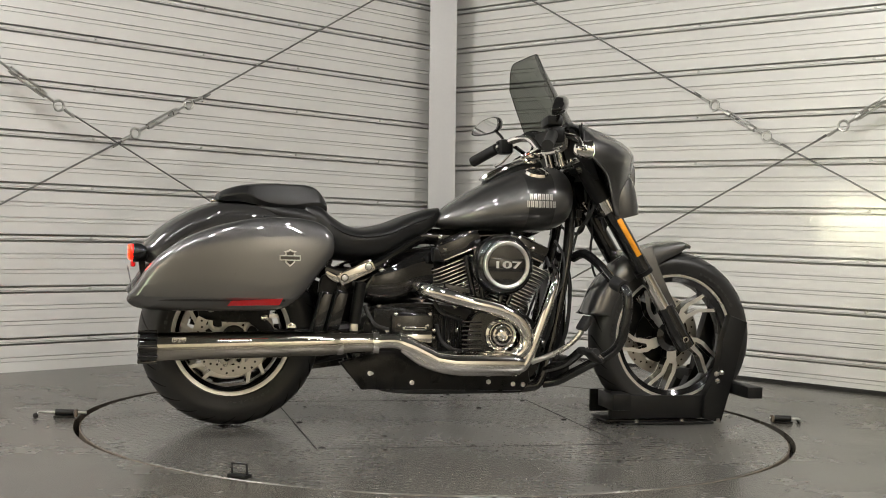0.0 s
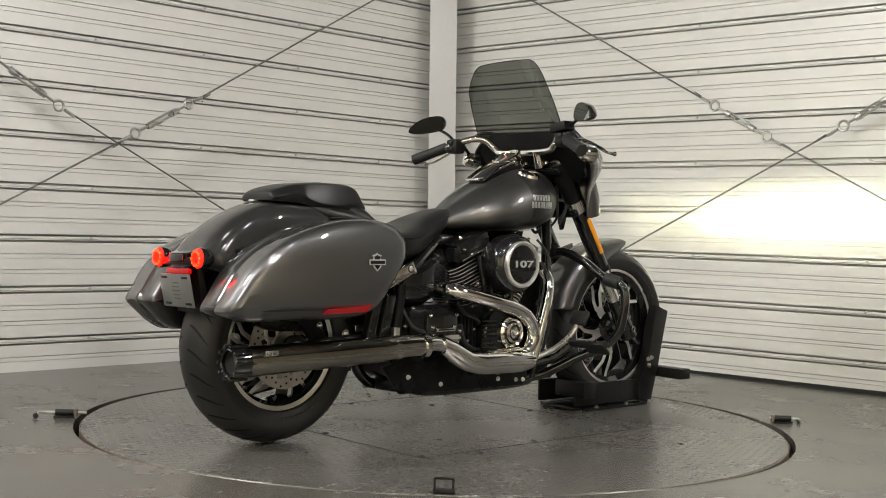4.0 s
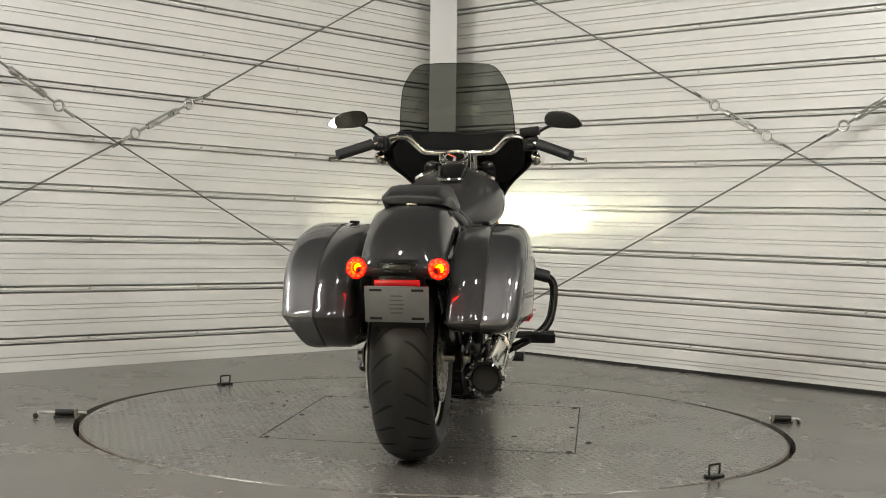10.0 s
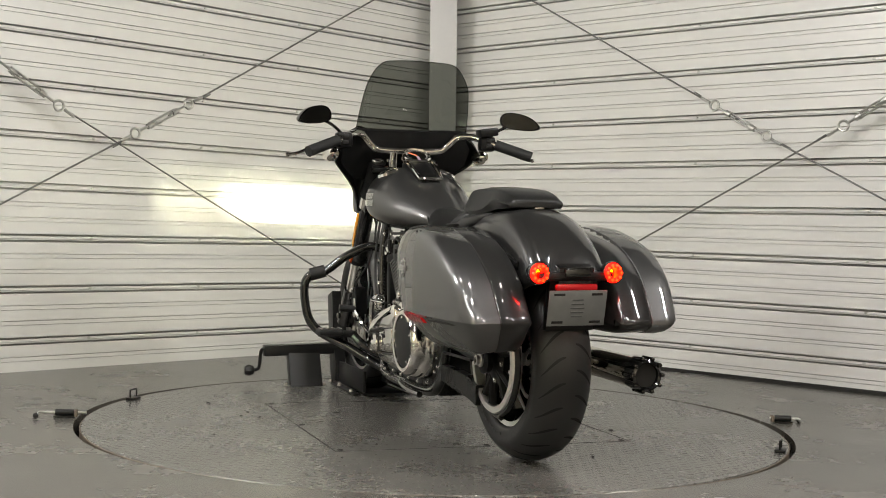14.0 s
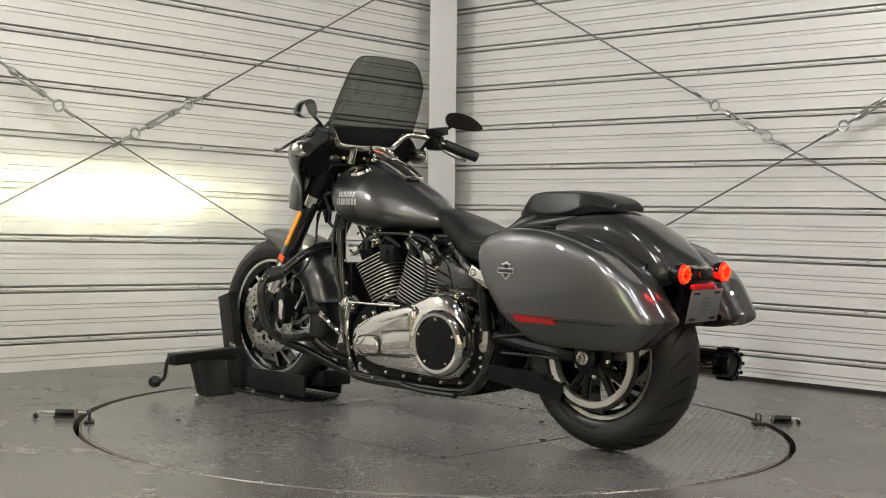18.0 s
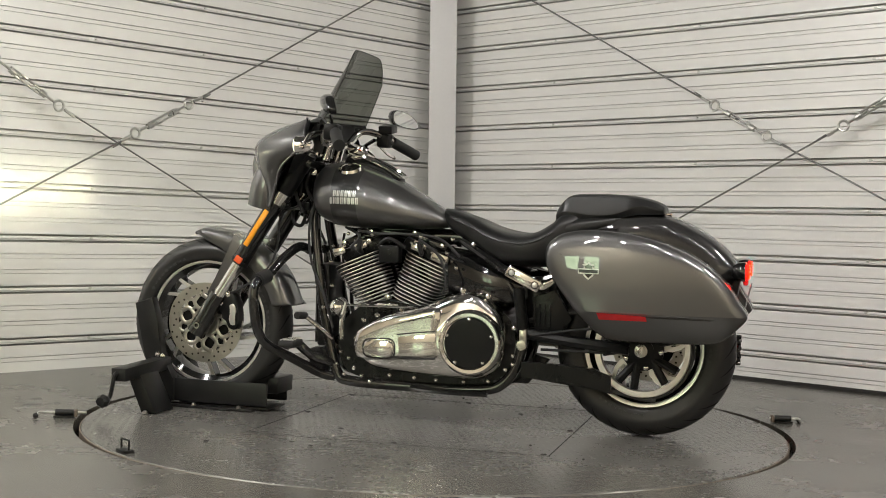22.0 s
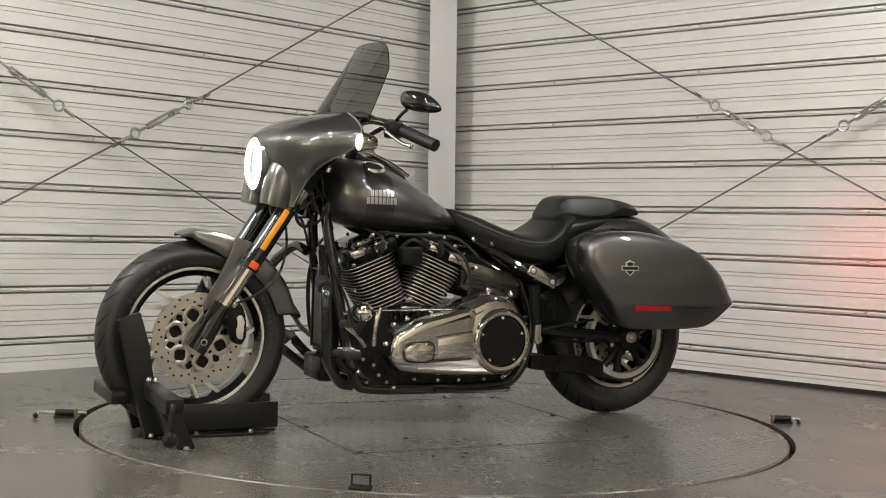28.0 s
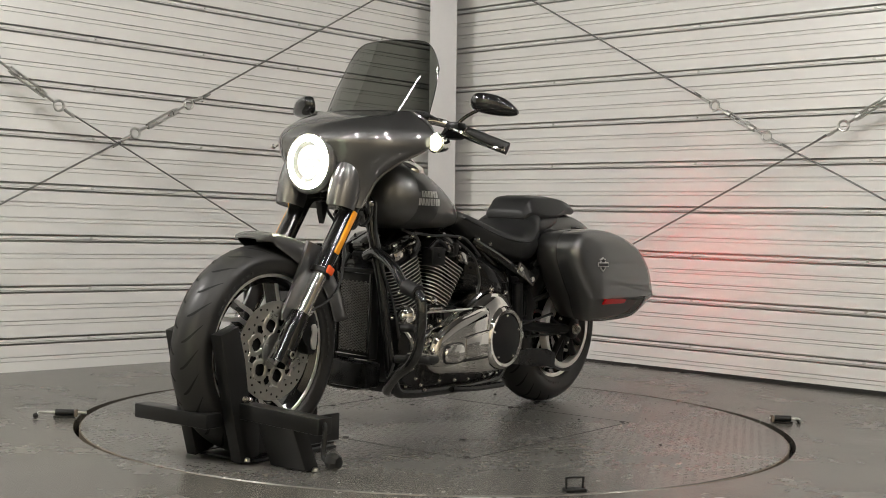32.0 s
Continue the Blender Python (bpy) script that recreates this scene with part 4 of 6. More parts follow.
console = part("tank_console", loft(bodyloft(smooth_secs([(0.150, 0.830, 0.862, 0.038, 0.4), (0.160, 0.835, 0.880, 0.042, 0.4), (0.20, 0.855, 0.905, 0.046, 0.4), (0.28, 0.890, 0.945, 0.052, 0.4), (0.345, 0.905, 0.955, 0.048, 0.4), (0.365, 0.910, 0.935, 0.03, 0.4)], 4), 0.7, 24)), SATIN, bike, "black tank console with chrome trim")
for s in (-1, 1):
    part("console_trim", tube([(0.152, s * 0.043, 0.876), (0.19, s * 0.046, 0.899), (0.24, s * 0.050, 0.924), (0.30, s * 0.054, 0.947), (0.335, s * 0.050, 0.957)], 0.0065, 8, 5), CHROME, console, "chrome console rail")
    part("filler_cap", lathe([(0.040, 0), (0.044, 0.006), (0.040, 0.016), (0.026, 0.021), (0.0001, 0.022)], (0.315, s * 0.110, 0.890), (0, s * 0.42, 1), 28), CHROME, tank, "chrome fuel cap")
part("console_tail", tube([(0.152, -0.043, 0.876), (0.146, -0.02, 0.874), (0.146, 0.02, 0.874), (0.152, 0.043, 0.876)], 0.0065, 8, 5), CHROME, console)
NS = Vector((-0.48, 0, 0.88)).normalized()
gc = Vector((0.318, 0, 0.955))
gauge = part("speedometer", lathe([(0.050, -0.02), (0.056, 0.0), (0.056, 0.016), (0.050, 0.020), (0.047, 0.014)], gc, NS, 32), CHROME, console, "round speedometer in a chrome bezel")
part("gauge_face", lathe([(0.048, 0.012), (0.0001, 0.0125)], gc, NS, 28), DIAL, gauge)
U = NS.cross(Vector((0, 1, 0))).normalized()
bm = bmesh.new()
for k in range(19):
    a = radians(-40 + 260 * k / 18)
    d = math.cos(a) * Vector((0, 1, 0)) + math.sin(a) * (-U)
    tube([gc + NS * 0.014 + d * 0.036, gc + NS * 0.014 + d * 0.044], 0.0009, 4, 1, bm)
part("gauge_ticks", bm, SILVER, gauge)
part("gauge_needle", rod(gc + NS * 0.0145, gc + NS * 0.0145 + Vector((0.018, 0.028, 0.01)), 0.0014, 6), NEEDLE, gauge, "glowing orange needle")
part("gauge_display", box(gc + NS * 0.0135 - U * 0.0 + Vector((-0.02, 0, -0.011)), (0.011, 0.034, 0.002), 0, NS.to_track_quat("Z", "Y").to_matrix()), glowing("lcd", (0.75, 0.45, 0.6), 0.35), gauge)

# ----- seat, pillion, rear fender -----
SEAT = [(-0.022, 0.715, 0.766, 0.050, 0.5), (-0.06, 0.680, 0.760, 0.080, 0.5), (-0.14, 0.632, 0.736, 0.110, 0.5), (-0.22, 0.590, 0.704, 0.150, 0.55), (-0.30, 0.572, 0.688, 0.172, 0.6), (-0.36, 0.570, 0.694, 0.172, 0.6),
        (-0.42, 0.575, 0.730, 0.160, 0.6), (-0.455, 0.600, 0.762, 0.140, 0.6), (-0.50, 0.640, 0.772, 0.120, 0.6), (-0.53, 0.70, 0.765, 0.08, 0.6)]
seat = part("seat", loft(bodyloft(smooth_secs(SEAT), 0.62, 36)), LEATHER, bike, "black vinyl rider's seat", angle=70)
part("seat_piping", tube([(-0.05, 0.082, 0.735), (-0.14, 0.108, 0.700), (-0.22, 0.150, 0.668), (-0.30, 0.171, 0.655), (-0.37, 0.170, 0.662), (-0.43, 0.155, 0.695)], 0.003, 6, 5), LEATHER, seat)
part("seat_piping", tube([(-0.05, -0.082, 0.735), (-0.14, -0.108, 0.700), (-0.22, -0.150, 0.668), (-0.30, -0.171, 0.655), (-0.37, -0.170, 0.662), (-0.43, -0.155, 0.695)], 0.003, 6, 5), LEATHER, seat)
PILL = [(-0.428, 0.742, 0.758, 0.080, 0.5), (-0.436, 0.735, 0.780, 0.094, 0.5), (-0.475, 0.735, 0.822, 0.106, 0.40), (-0.56, 0.740, 0.830, 0.114, 0.25), (-0.64, 0.750, 0.829, 0.112, 0.25), (-0.71, 0.762, 0.822, 0.104, 0.5), (-0.765, 0.764, 0.808, 0.098, 0.5), (-0.792, 0.766, 0.794, 0.088, 0.5), (-0.798, 0.768, 0.785, 0.07, 0.5)]


def pad_ring(x, lo, hi, hw, mid):
    """Cross-section of the pad: flat crown, sloping shoulders with a crease, tucked-in foot."""
    zc = lo + (hi - lo) * mid
    half = [(0.0, hi), (0.45 * hw, hi), (0.74 * hw, hi - 0.05 * (hi - lo)), (0.80 * hw, hi - 0.10 * (hi - lo)), (hw, zc), (1.005 * hw, zc - 0.006), (0.93 * hw, lo)]
    return [Vector((x, y, z)) for y, z in half] + [Vector((x, -y, z)) for y, z in half[:0:-1]]


pill = part("pillion_seat", loft([pad_ring(*q) for q in smooth_secs(PILL)]), LEATHER, bike, "black vinyl pillion pad", angle=24)
part("pillion_skirt", loft(bodyloft(smooth_secs([(-0.43, 0.66, 0.742, 0.135, 0.4), (-0.50, 0.68, 0.752, 0.132, 0.4), (-0.58, 0.70, 0.760, 0.122, 0.4), (-0.66, 0.73, 0.765, 0.10, 0.4), (-0.72, 0.755, 0.766, 0.07, 0.4)], 3), 0.6, 28)), LEATHER, pill, angle=70)
part("pillion_seam", tube([Vector((-0.590 - 0.004 * abs(k), 0.036 * k, 0.8302 - 0.0006 * k * k)) for k in (-2, -1, 0, 1, 2)], 0.0022, 6, 1), LEATHER, pill, "stitched cross seam")
part("seat_bracket", box((-0.803, 0, 0.766), (0.03, 0.030, 0.008), 0.002), CHROME, pill, "chrome seat bracket")
rf = fender(RX, RZ, [(-0.42, 0.700), (-0.50, 0.735), (-0.60, 0.757), (-0.70, 0.768), (-0.80, 0.764), (-0.888, 0.733), (-0.97, 0.684), (-1.03, 0.628), (-1.062, 0.570)], 0.124, 0.16, 0.004, "rear_fender", bike, 2.6, mat=CHARCOAL)
tagged(rf, "dark charcoal painted rear fender")

# ----- saddlebags -----
def saddlebag(s):
    """Outline in side view; the left one reaches lower."""
    top = [(-0.437, 0.600), (-0.437, 0.648), (-0.462, 0.682), (-0.505, 0.702), (-0.580, 0.712), (-0.70, 0.706), (-0.83, 0.674), (-0.93, 0.628), (-1.015, 0.560), (-1.062, 0.490), (-1.088, 0.449)]
    if s > 0:
        bot = [(-1.060, 0.410), (-1.015, 0.368), (-0.96, 0.352), (-0.80, 0.348), (-0.68, 0.350), (-0.625, 0.362), (-0.575, 0.405), (-0.52, 0.470), (-0.465, 0.545)]
    else:
        bot = [(-1.088, 0.430), (-1.060, 0.412), (-1.00, 0.404), (-0.85, 0.404), (-0.70, 0.404), (-0.605, 0.412), (-0.555, 0.445), (-0.50, 0.510), (-0.458, 0.565)]
    o = smooth_outline(top + bot, 3)

    def lay(y, d, k=1.0):
        pts = [(-0.75 + (x + 0.75) * k, 0.53 + (z - 0.53) * k) for x, z in inset(o, d)]
        out = []
        for x, z in pts:
            yy = y
            if z > 0.60:
                yy = yy - (z - 0.60) ** 2 * 0.8
            yy = yy - (0.02 * ((x + 0.75) / 0.27) ** 2 + 0.0073 * ((z - 0.53) / 0.13) ** 2) * max(0, (y - 0.2) / 0.15)
            out.append(Vector((x, s * yy, z)))
        return out

    def crease(bm):
        """Fold the part below the joint line inwards."""
        bmesh.ops.bisect_plane(bm, geom=bm.verts[:] + bm.edges[:] + bm.faces[:], plane_co=(0, 0, 0.45), plane_no=(0, 0, 1))
        for v in bm.verts:
            if v.co.z < 0.45:
                v.co.y -= s * (0.45 - v.co.z) * 0.58 * max(0, (abs(v.co.y) - 0.16) / 0.18)
        return bm

    bag = part("saddlebag", crease(loft([lay(0.130, 0.035), lay(0.138, 0.012), lay(0.150, 0.004), lay(0.236, 0.003), lay(0.242, 0.008)])), CHARCOAL, bike, "hard saddlebag, charcoal body and grey lid", angle=50)
    part("bag_lid", crease(loft([lay(0.238, 0.012), lay(0.246, 0.002), lay(0.300, 0.0), lay(0.332, 0.0025), lay(0.344, 0.0075), lay(0.351, 0.015), lay(0.3550, 0.025), lay(0.3568, 0.037), lay(0.3575, 0.055), lay(0.3577, 0.075)] + [lay(0.3575, 0.075, k) for k in (0.8, 0.6, 0.4, 0.2, 0.04)])), PAINT, bag, "grey painted saddlebag lid", angle=27)
    part("lid_seal", crease(loft([lay(0.2385, 0.004), lay(0.2465, 0.004)], cap=False)), GAP, bag, "black lid seal")

    def face(x, z, lift=0.001):
        y = 0.3575 - (max(0, 0.45 - z) * 0.58 * 1.09) - max(0, z - 0.6) ** 2 * 0.8 - (0.02 * ((x + 0.75) / 0.27) ** 2 + 0.0073 * ((z - 0.53) / 0.13) ** 2) * 1.05
        return Vector((x, s * (y + lift), z))

    # lower joint line, reflector, maker's shield
    part("bag_seam", tube([face(-0.62 if s > 0 else -0.60, 0.444, -0.002), face(-0.85, 0.442, -0.002), face(-1.00, 0.440, -0.0055), face(-1.055, 0.440, -0.022)], 0.0052, 6, 4), GAP, bag)
    zc = 0.4385
    pts = [(-0.618, zc + 0.010), (-0.775, zc + 0.004), (-0.778, zc - 0.012), (-0.625, zc - 0.013)] if s > 0 else [(-0.608, zc + 0.012), (-0.772, zc + 0.002), (-0.782, zc - 0.014), (-0.618, zc - 0.010)]
    bm = loft([[face(x, z, q) for x, z in pts] for q in (-0.006, 0.0105)])
    part("bag_reflector", bm, RED_LENS, bag, "long red side reflector")
    ex, ez = -0.588, 0.580
    shield = [(-0.013, 0.016), (-0.019, 0.021), (-0.006, 0.024), (0, 0.029), (0.006, 0.024), (0.019, 0.021), (0.013, 0.016), (0.017, 0.0), (0.014, -0.015), (0.0, -0.028), (-0.014, -0.015), (-0.017, 0.0)]
    rings = [[face(ex + a * 1.1, ez + b, q) for a, b in shield] for q in (0.0, 0.0035)]
    em = part("bag_emblem", loft(rings), SILVER, bag, "small silver and black shield emblem", flat=True)
    part("emblem_field", loft([[face(ex + a * 0.80, ez + b * 0.80, q) for a, b in shield] for q in (0.002, 0.0045)]), BLACK, em, flat=True)
    bar = [(-0.034, 0.0085), (0.034, 0.0085), (0.034, -0.0085), (-0.034, -0.0085)]
    part("emblem_bar", loft([[face(ex + a, ez + b, q) for a, b in bar] for q in (0.003, 0.0058)]), SILVER, em, flat=True)
    part("emblem_bar_field", loft([[face(ex + a * 0.90, ez + b * 0.60, q) for a, b in bar] for q in (0.005, 0.0068)]), BLACK, em, flat=True)
    # latch and mount
    part("bag_latch", box((-0.63, s * 0.205, 0.713), (0.06, 0.022, 0.008), 0.003), SATIN, bag)
    part("bag_mount", rod((-0.82, s * 0.115, 0.635), (-0.82, s * 0.150, 0.635), 0.010, 10), CHROME, bag)


saddlebag(1)
saddlebag(-1)

# ----- tail lamps and plate -----
tail = part("tail_bracket", box((-1.050, 0, 0.575), (0.05, 0.235, 0.026), 0.008), SATIN, bike, "black tail light bracket")
part("lamp_housing", prism([(-1.075, 0.600), (-1.03, 0.612), (-1.02, 0.555), (-1.068, 0.552)], -0.055, 0.055, 0.006), BLACK, tail)
part("lamp_window", box((-1.079, 0, 0.585), (0.008, 0.078, 0.024), 0.003), BLACK, tail, "small dark lamp window")
for s in (-1, 1):
    c = Vector((-1.062, s * 0.114, 0.585))
    tl = part("tail_light", lathe([(0.0001, 0.036), (0.020, 0.032), (0.030, 0.016), (0.033, -0.004), (0.032, -0.010), (0.0285, -0.011), (0.027, 0.002), (0.012, 0.029), (0.0001, 0.030)], c, (1, 0, 0), 28), BLACK, tail, "round red tail light, lit")
    part("tail_lens", lathe([(0.0265, 0.002), (0.0275, -0.010), (0.025, -0.017), (0.019, -0.022), (0.0175, -0.023), (0.0165, -0.020), (0.0145, 0.018), (0.019, 0.010)], c, (1, 0, 0), 28, closed=True), TAIL_GLOW, tl, "glowing red lens")
    for k in range(10):
        a = 2 * math.pi * k / 10
        p = c + Vector((-0.0205, 0.0208 * math.cos(a), 0.0208 * math.sin(a)))
        part("tail_led", lathe([(0.0001, -0.0030), (0.0044, -0.0015), (0.0052, 0.001)], p, (1, 0, 0), 8), LED_GLOW, tl)
    part("tail_core", lathe([(0.0125, 0.016), (0.0120, 0.014), (0.0001, 0.0135)], c, (1, 0, 0), 20), TAIL_CORE, tl)
# a faint red glow is put into the reflector bar
part("tail_bar", box((-1.070, 0, 0.545), (0.016, 0.128, 0.018), 0.005), BAR_GLOW, tail, "red reflector bar, faintly glowing")
pl = part("licence_plate", moved(box((0, 0, 0), (0.003, 0.178, 0.102), 0.0012), Matrix.Translation((-1.076, 0, 0.487)) @ Matrix.Rotation(radians(-12), 4, "Y")), PLATE, bike, "pressed metal plate")
for y, z in ((-0.058, 0.040), (0.058, 0.040), (-0.058, -0.040), (0.058, -0.040)):
    part("plate_slot", moved(box((-0.0018, y, z), (0.0015, 0.034, 0.007), 0.0005), Matrix.Translation((-1.076, 0, 0.487)) @ Matrix.Rotation(radians(-12), 4, "Y")), GAP, pl)
for k in range(5):
    part("plate_marks", moved(box((-0.0018, 0, 0.024 - 0.012 * k), (0.0012, 0.044 - 0.005 * abs(k - 2), 0.004)), Matrix.Translation((-1.076, 0, 0.487)) @ Matrix.Rotation(radians(-12), 4, "Y")), PRINT, pl)
part("mud_flap", prism([(-1.055, 0.57), (-1.035, 0.57), (-1.005, 0.42), (-1.03, 0.42)], -0.075, 0.075, 0.004), SATIN, bike)

# ----- frame -----
frame_part = part("frame", tube([(0.475, 0, 0.90), (0.43, 0, 0.80), (0.33, 0, 0.70), (0.10, 0, 0.665), (-0.10, 0, 0.66), (-0.25, 0, 0.60)], 0.028, 14, 6), BLACK, bike, "black tubular steel frame")
for s in (-1, 1):
    part("down_tube", tube([(0.472, s * 0.035, 0.86), (0.455, s * 0.075, 0.68), (0.425, s * 0.10, 0.50), (0.385, s * 0.105, 0.29), (0.345, s * 0.11, 0.165), (0.29, s * 0.115, 0.140), (0.10, s * 0.118, 0.135), (-0.18, s * 0.118, 0.138), (-0.27, s * 0.115, 0.17), (-0.32, s * 0.11, 0.26), (-0.33, s * 0.105, 0.40), (-0.26, s * 0.10, 0.53), (-0.13, s * 0.07, 0.65)], 0.0190, 12, 5), BLACK, frame_part)
    part("seat_rail", tube([(-0.10, s * 0.08, 0.655), (-0.20, s * 0.125, 0.60), (-0.28, s * 0.15, 0.555), (-0.38, s * 0.150, 0.530), (-0.44, s * 0.145, 0.545)], 0.016, 10, 5), BLACK, frame_part)
    st = part("strut_cover", moved(box((0, 0, 0), (0.130, 0.010, 0.041), 0.0055), Matrix.Translation((-0.338, s * 0.168, 0.535)) @ Matrix.Rotation(radians(-26), 4, "Y")), CHROME, frame_part, "polished strut plate")
    for q in (-0.045, 0.045):
        part("bolt_seat", lathe([(0.0135, 0), (0.0135, 0.0012), (0.010, 0.0013)], (-0.338 + q * 0.9, s * 0.172, 0.535 + q * 0.44), (0, s, 0), 16), BLACK, st)
        bolt(-0.338 + q * 0.9, s * 0.1728, 0.535 + q * 0.44, 0.0085, st, (0, s, 0), ALLOY, 0.004)
    part("strut_tip", prism(smooth_outline([(-0.375, 0.505), (-0.40, 0.54), (-0.432, 0.547), (-0.442, 0.525), (-0.41, 0.500)], 3), s * 0.146, s * 0.160, 0.004), CHROME, frame_part)
    # fender strut to the bags
    part("fender_rail", tube([(-0.42, s * 0.135, 0.56), (-0.60, s * 0.132, 0.62), (-0.80, s * 0.130, 0.64), (-0.95, s * 0.125, 0.60)], 0.013, 8, 4), BLACK, frame_part)
    # swing arm
    if s > 0:
        part("swing_arm", loft([[Vector((x, s * y, z)) for y, z in ((0.100, z0), (0.128, z0), (0.128, z1), (0.100, z1))] for x, z0, z1 in ((-0.33, 0.195, 0.245), (-0.45, 0.180, 0.243), (-0.58, 0.168, 0.235), (-0.64, 0.155, 0.215))]), CAST, frame_part, "black steel swing arm", flat=True)
    part("swing_arm_upper", tube([(-0.34, s * 0.118, 0.345), (-0.50, s * 0.126, 0.325), (-0.70, s * 0.132, 0.309)], 0.020, 8, 4), SATIN, frame_part)
    part("adjuster_rod", rod((-0.40, s * 0.142, 0.294), (-0.64, s * 0.142, 0.296), 0.0050, 8), SATIN, frame_part)
    part("axle_carrier", lathe([(0.0001, 0.0), (0.040, 0.0), (0.042, 0.018), (0.030, 0.024), (0.0001, 0.024)], (RX, s * 0.128, RZ), (0, s, 0), 20), SATIN, frame_part)
    part("axle_nut", lathe([(0.022, 0), (0.022, 0.008), (0.015, 0.010), (0.015, 0.020), (0.009, 0.021), (0.008, 0.010)], (RX, s * 0.150, RZ), (0, s, 0), 14), STEEL, frame_part)
    # lower shock mount
    part("shock_cover", rod((-0.335, s * 0.14, 0.36), (-0.318, s * 0.145, 0.50), 0.020, 12), SATIN, frame_part)
    part("shock_clevis", box((-0.338, s * 0.145, 0.335), (0.026, 0.020, 0.052), 0.004), STEEL, frame_part)
    part("shock_eye", lathe([(0.0001, 0.0), (0.017, 0.0), (0.017, 0.012), (0.009, 0.013), (0.008, 0.008)], (-0.335, s * 0.150, 0.306), (0, s, 0), 14), STEEL, frame_part)
    # engine guard
    g = part("engine_guard", tube([(0.475, s * 0.07, 0.60), (0.495, s * 0.13, 0.615), (0.520, s * 0.22, 0.575), (0.545, s * 0.29, 0.520), (0.556, s * 0.345, 0.505), (0.562, s * 0.372, 0.470), (0.560, s * 0.372, 0.40), (0.550, s * 0.355, 0.325), (0.530, s * 0.31, 0.275), (0.48, s * 0.22, 0.225), (0.41, s * 0.13, 0.165), (0.36, s * 0.10, 0.150)], 0.0170, 14, 6), BLACK, frame_part, "gloss black engine guard bar")
    part("guard_sleeve", rod((0.547, s * 0.295, 0.518), (0.557, s * 0.352, 0.503), 0.025, 14), GRIP, g)
    # foot controls
    py, tilt = (0.300, Matrix()) if s > 0 else (0.335, Matrix.Rotation(radians(42), 4, "Y"))
    fp = part("foot_peg", tube([(0.46, s * 0.20, 0.275), (0.455, s * 0.235, 0.278), (0.45, s * (py + 0.045), 0.284)], 0.014, 10, 3), GRIP, frame_part, "black rubber foot peg")
    pad_m = Matrix.Translation((0.452, s * py, 0.287 if s > 0 else 0.268)) @ tilt
    part("peg_pad", moved(box((0, 0, 0), (0.058 if s > 0 else 0.062, 0.10, 0.026 if s > 0 else 0.014), 0.009), pad_m), GRIP, fp)
    for k in range(4):
        part("peg_rib", moved(box((0, s * (0.025 * k - 0.038), 0.014), (0.050, 0.007, 0.004), 0.002), pad_m), STEEL, fp)
    part("peg_bracket", tube([(0.36, s * 0.11, 0.20), (0.42, s * 0.16, 0.225), (0.46, s * 0.205, 0.272)], 0.017, 10, 4), BLACK, frame_part)
# shift linkage on the left
part("shift_lever", tube([(0.345, 0.175, 0.295), (0.38, 0.195, 0.330), (0.435, 0.205, 0.372)], 0.008, 8, 4), CHROME, bike, "chrome shift lever")
part("shift_peg", rod((0.438, 0.205, 0.375), (0.445, 0.265, 0.380), 0.013, 10), GRIP, bike)
part("shift_rod", rod((0.29, 0.185, 0.418), (0.03, 0.185, 0.421), 0.0045, 8), CHROME, bike, "chrome shift rod")
part("shift_arm", tube([(0.292, 0.178, 0.425), (0.31, 0.178, 0.36), (0.312, 0.175, 0.295)], 0.009, 8, 3), CHROME, bike)
# brake pedal on the right
part("brake_pedal", tube([(0.28, -0.205, 0.235), (0.37, -0.222, 0.272), (0.425, -0.238, 0.315), (0.452, -0.246, 0.355)], 0.0095, 8, 4), STEEL, bike, "bare steel brake pedal arm")
part("pedal_pad", moved(box((0, 0, 0), (0.020, 0.072, 0.056), 0.006), Matrix.Translation((0.456, -0.250, 0.374)) @ Matrix.Rotation(radians(32), 4, "Y")), GRIP, bike)

# ----- radiator -----
rad = part("oil_cooler", box((0.420, 0, 0.405), (0.045, 0.150, 0.30), 0.008), SATIN, bike, "black oil cooler with mesh grille")
bm = bmesh.new()
for i in range(13):
    for j in range(22):
        y, z = -0.055 + i * 0.0092, 0.285 + j * 0.0105 + (0.005 if i % 2 else 0)
        lathe([(0.0030, 0.0), (0.0046, 0.0), (0.0046, 0.002), (0.0030, 0.002)], (0.4435, y, z), (1, 0, 0), 6, bm, closed=True)
tagged(part("grille_mesh", bm, CABLE, rad), kind="stuff")
part("cooler_frame", tube([(0.445, -0.07, 0.27), (0.445, 0.07, 0.27), (0.445, 0.07, 0.54), (0.445, -0.07, 0.54)], 0.006, 6, 1, closed=True), BLACK, rad)
part("regulator", box((0.43, 0.0, 0.205), (0.08, 0.17, 0.085), 0.012), CAST, bike, "black finned regulator")

# ----- engine -----
engine = part("engine", loft([[Vector((x, y, z)) for x, z in smooth_outline([(0.34, 0.25), (0.335, 0.34), (0.26, 0.41), (0.16, 0.435), (0.05, 0.42), (-0.10, 0.43), (-0.24, 0.42), (-0.30, 0.35), (-0.28, 0.20), (-0.10, 0.150), (0.20, 0.150), (0.31, 0.18)], 3)] for y in (-0.125, 0.115)]), CAST, bike, "black V-twin engine with bright fin edges", angle=40)
VB = Vector((0.158, 0, 0.335))
EY = -0.01


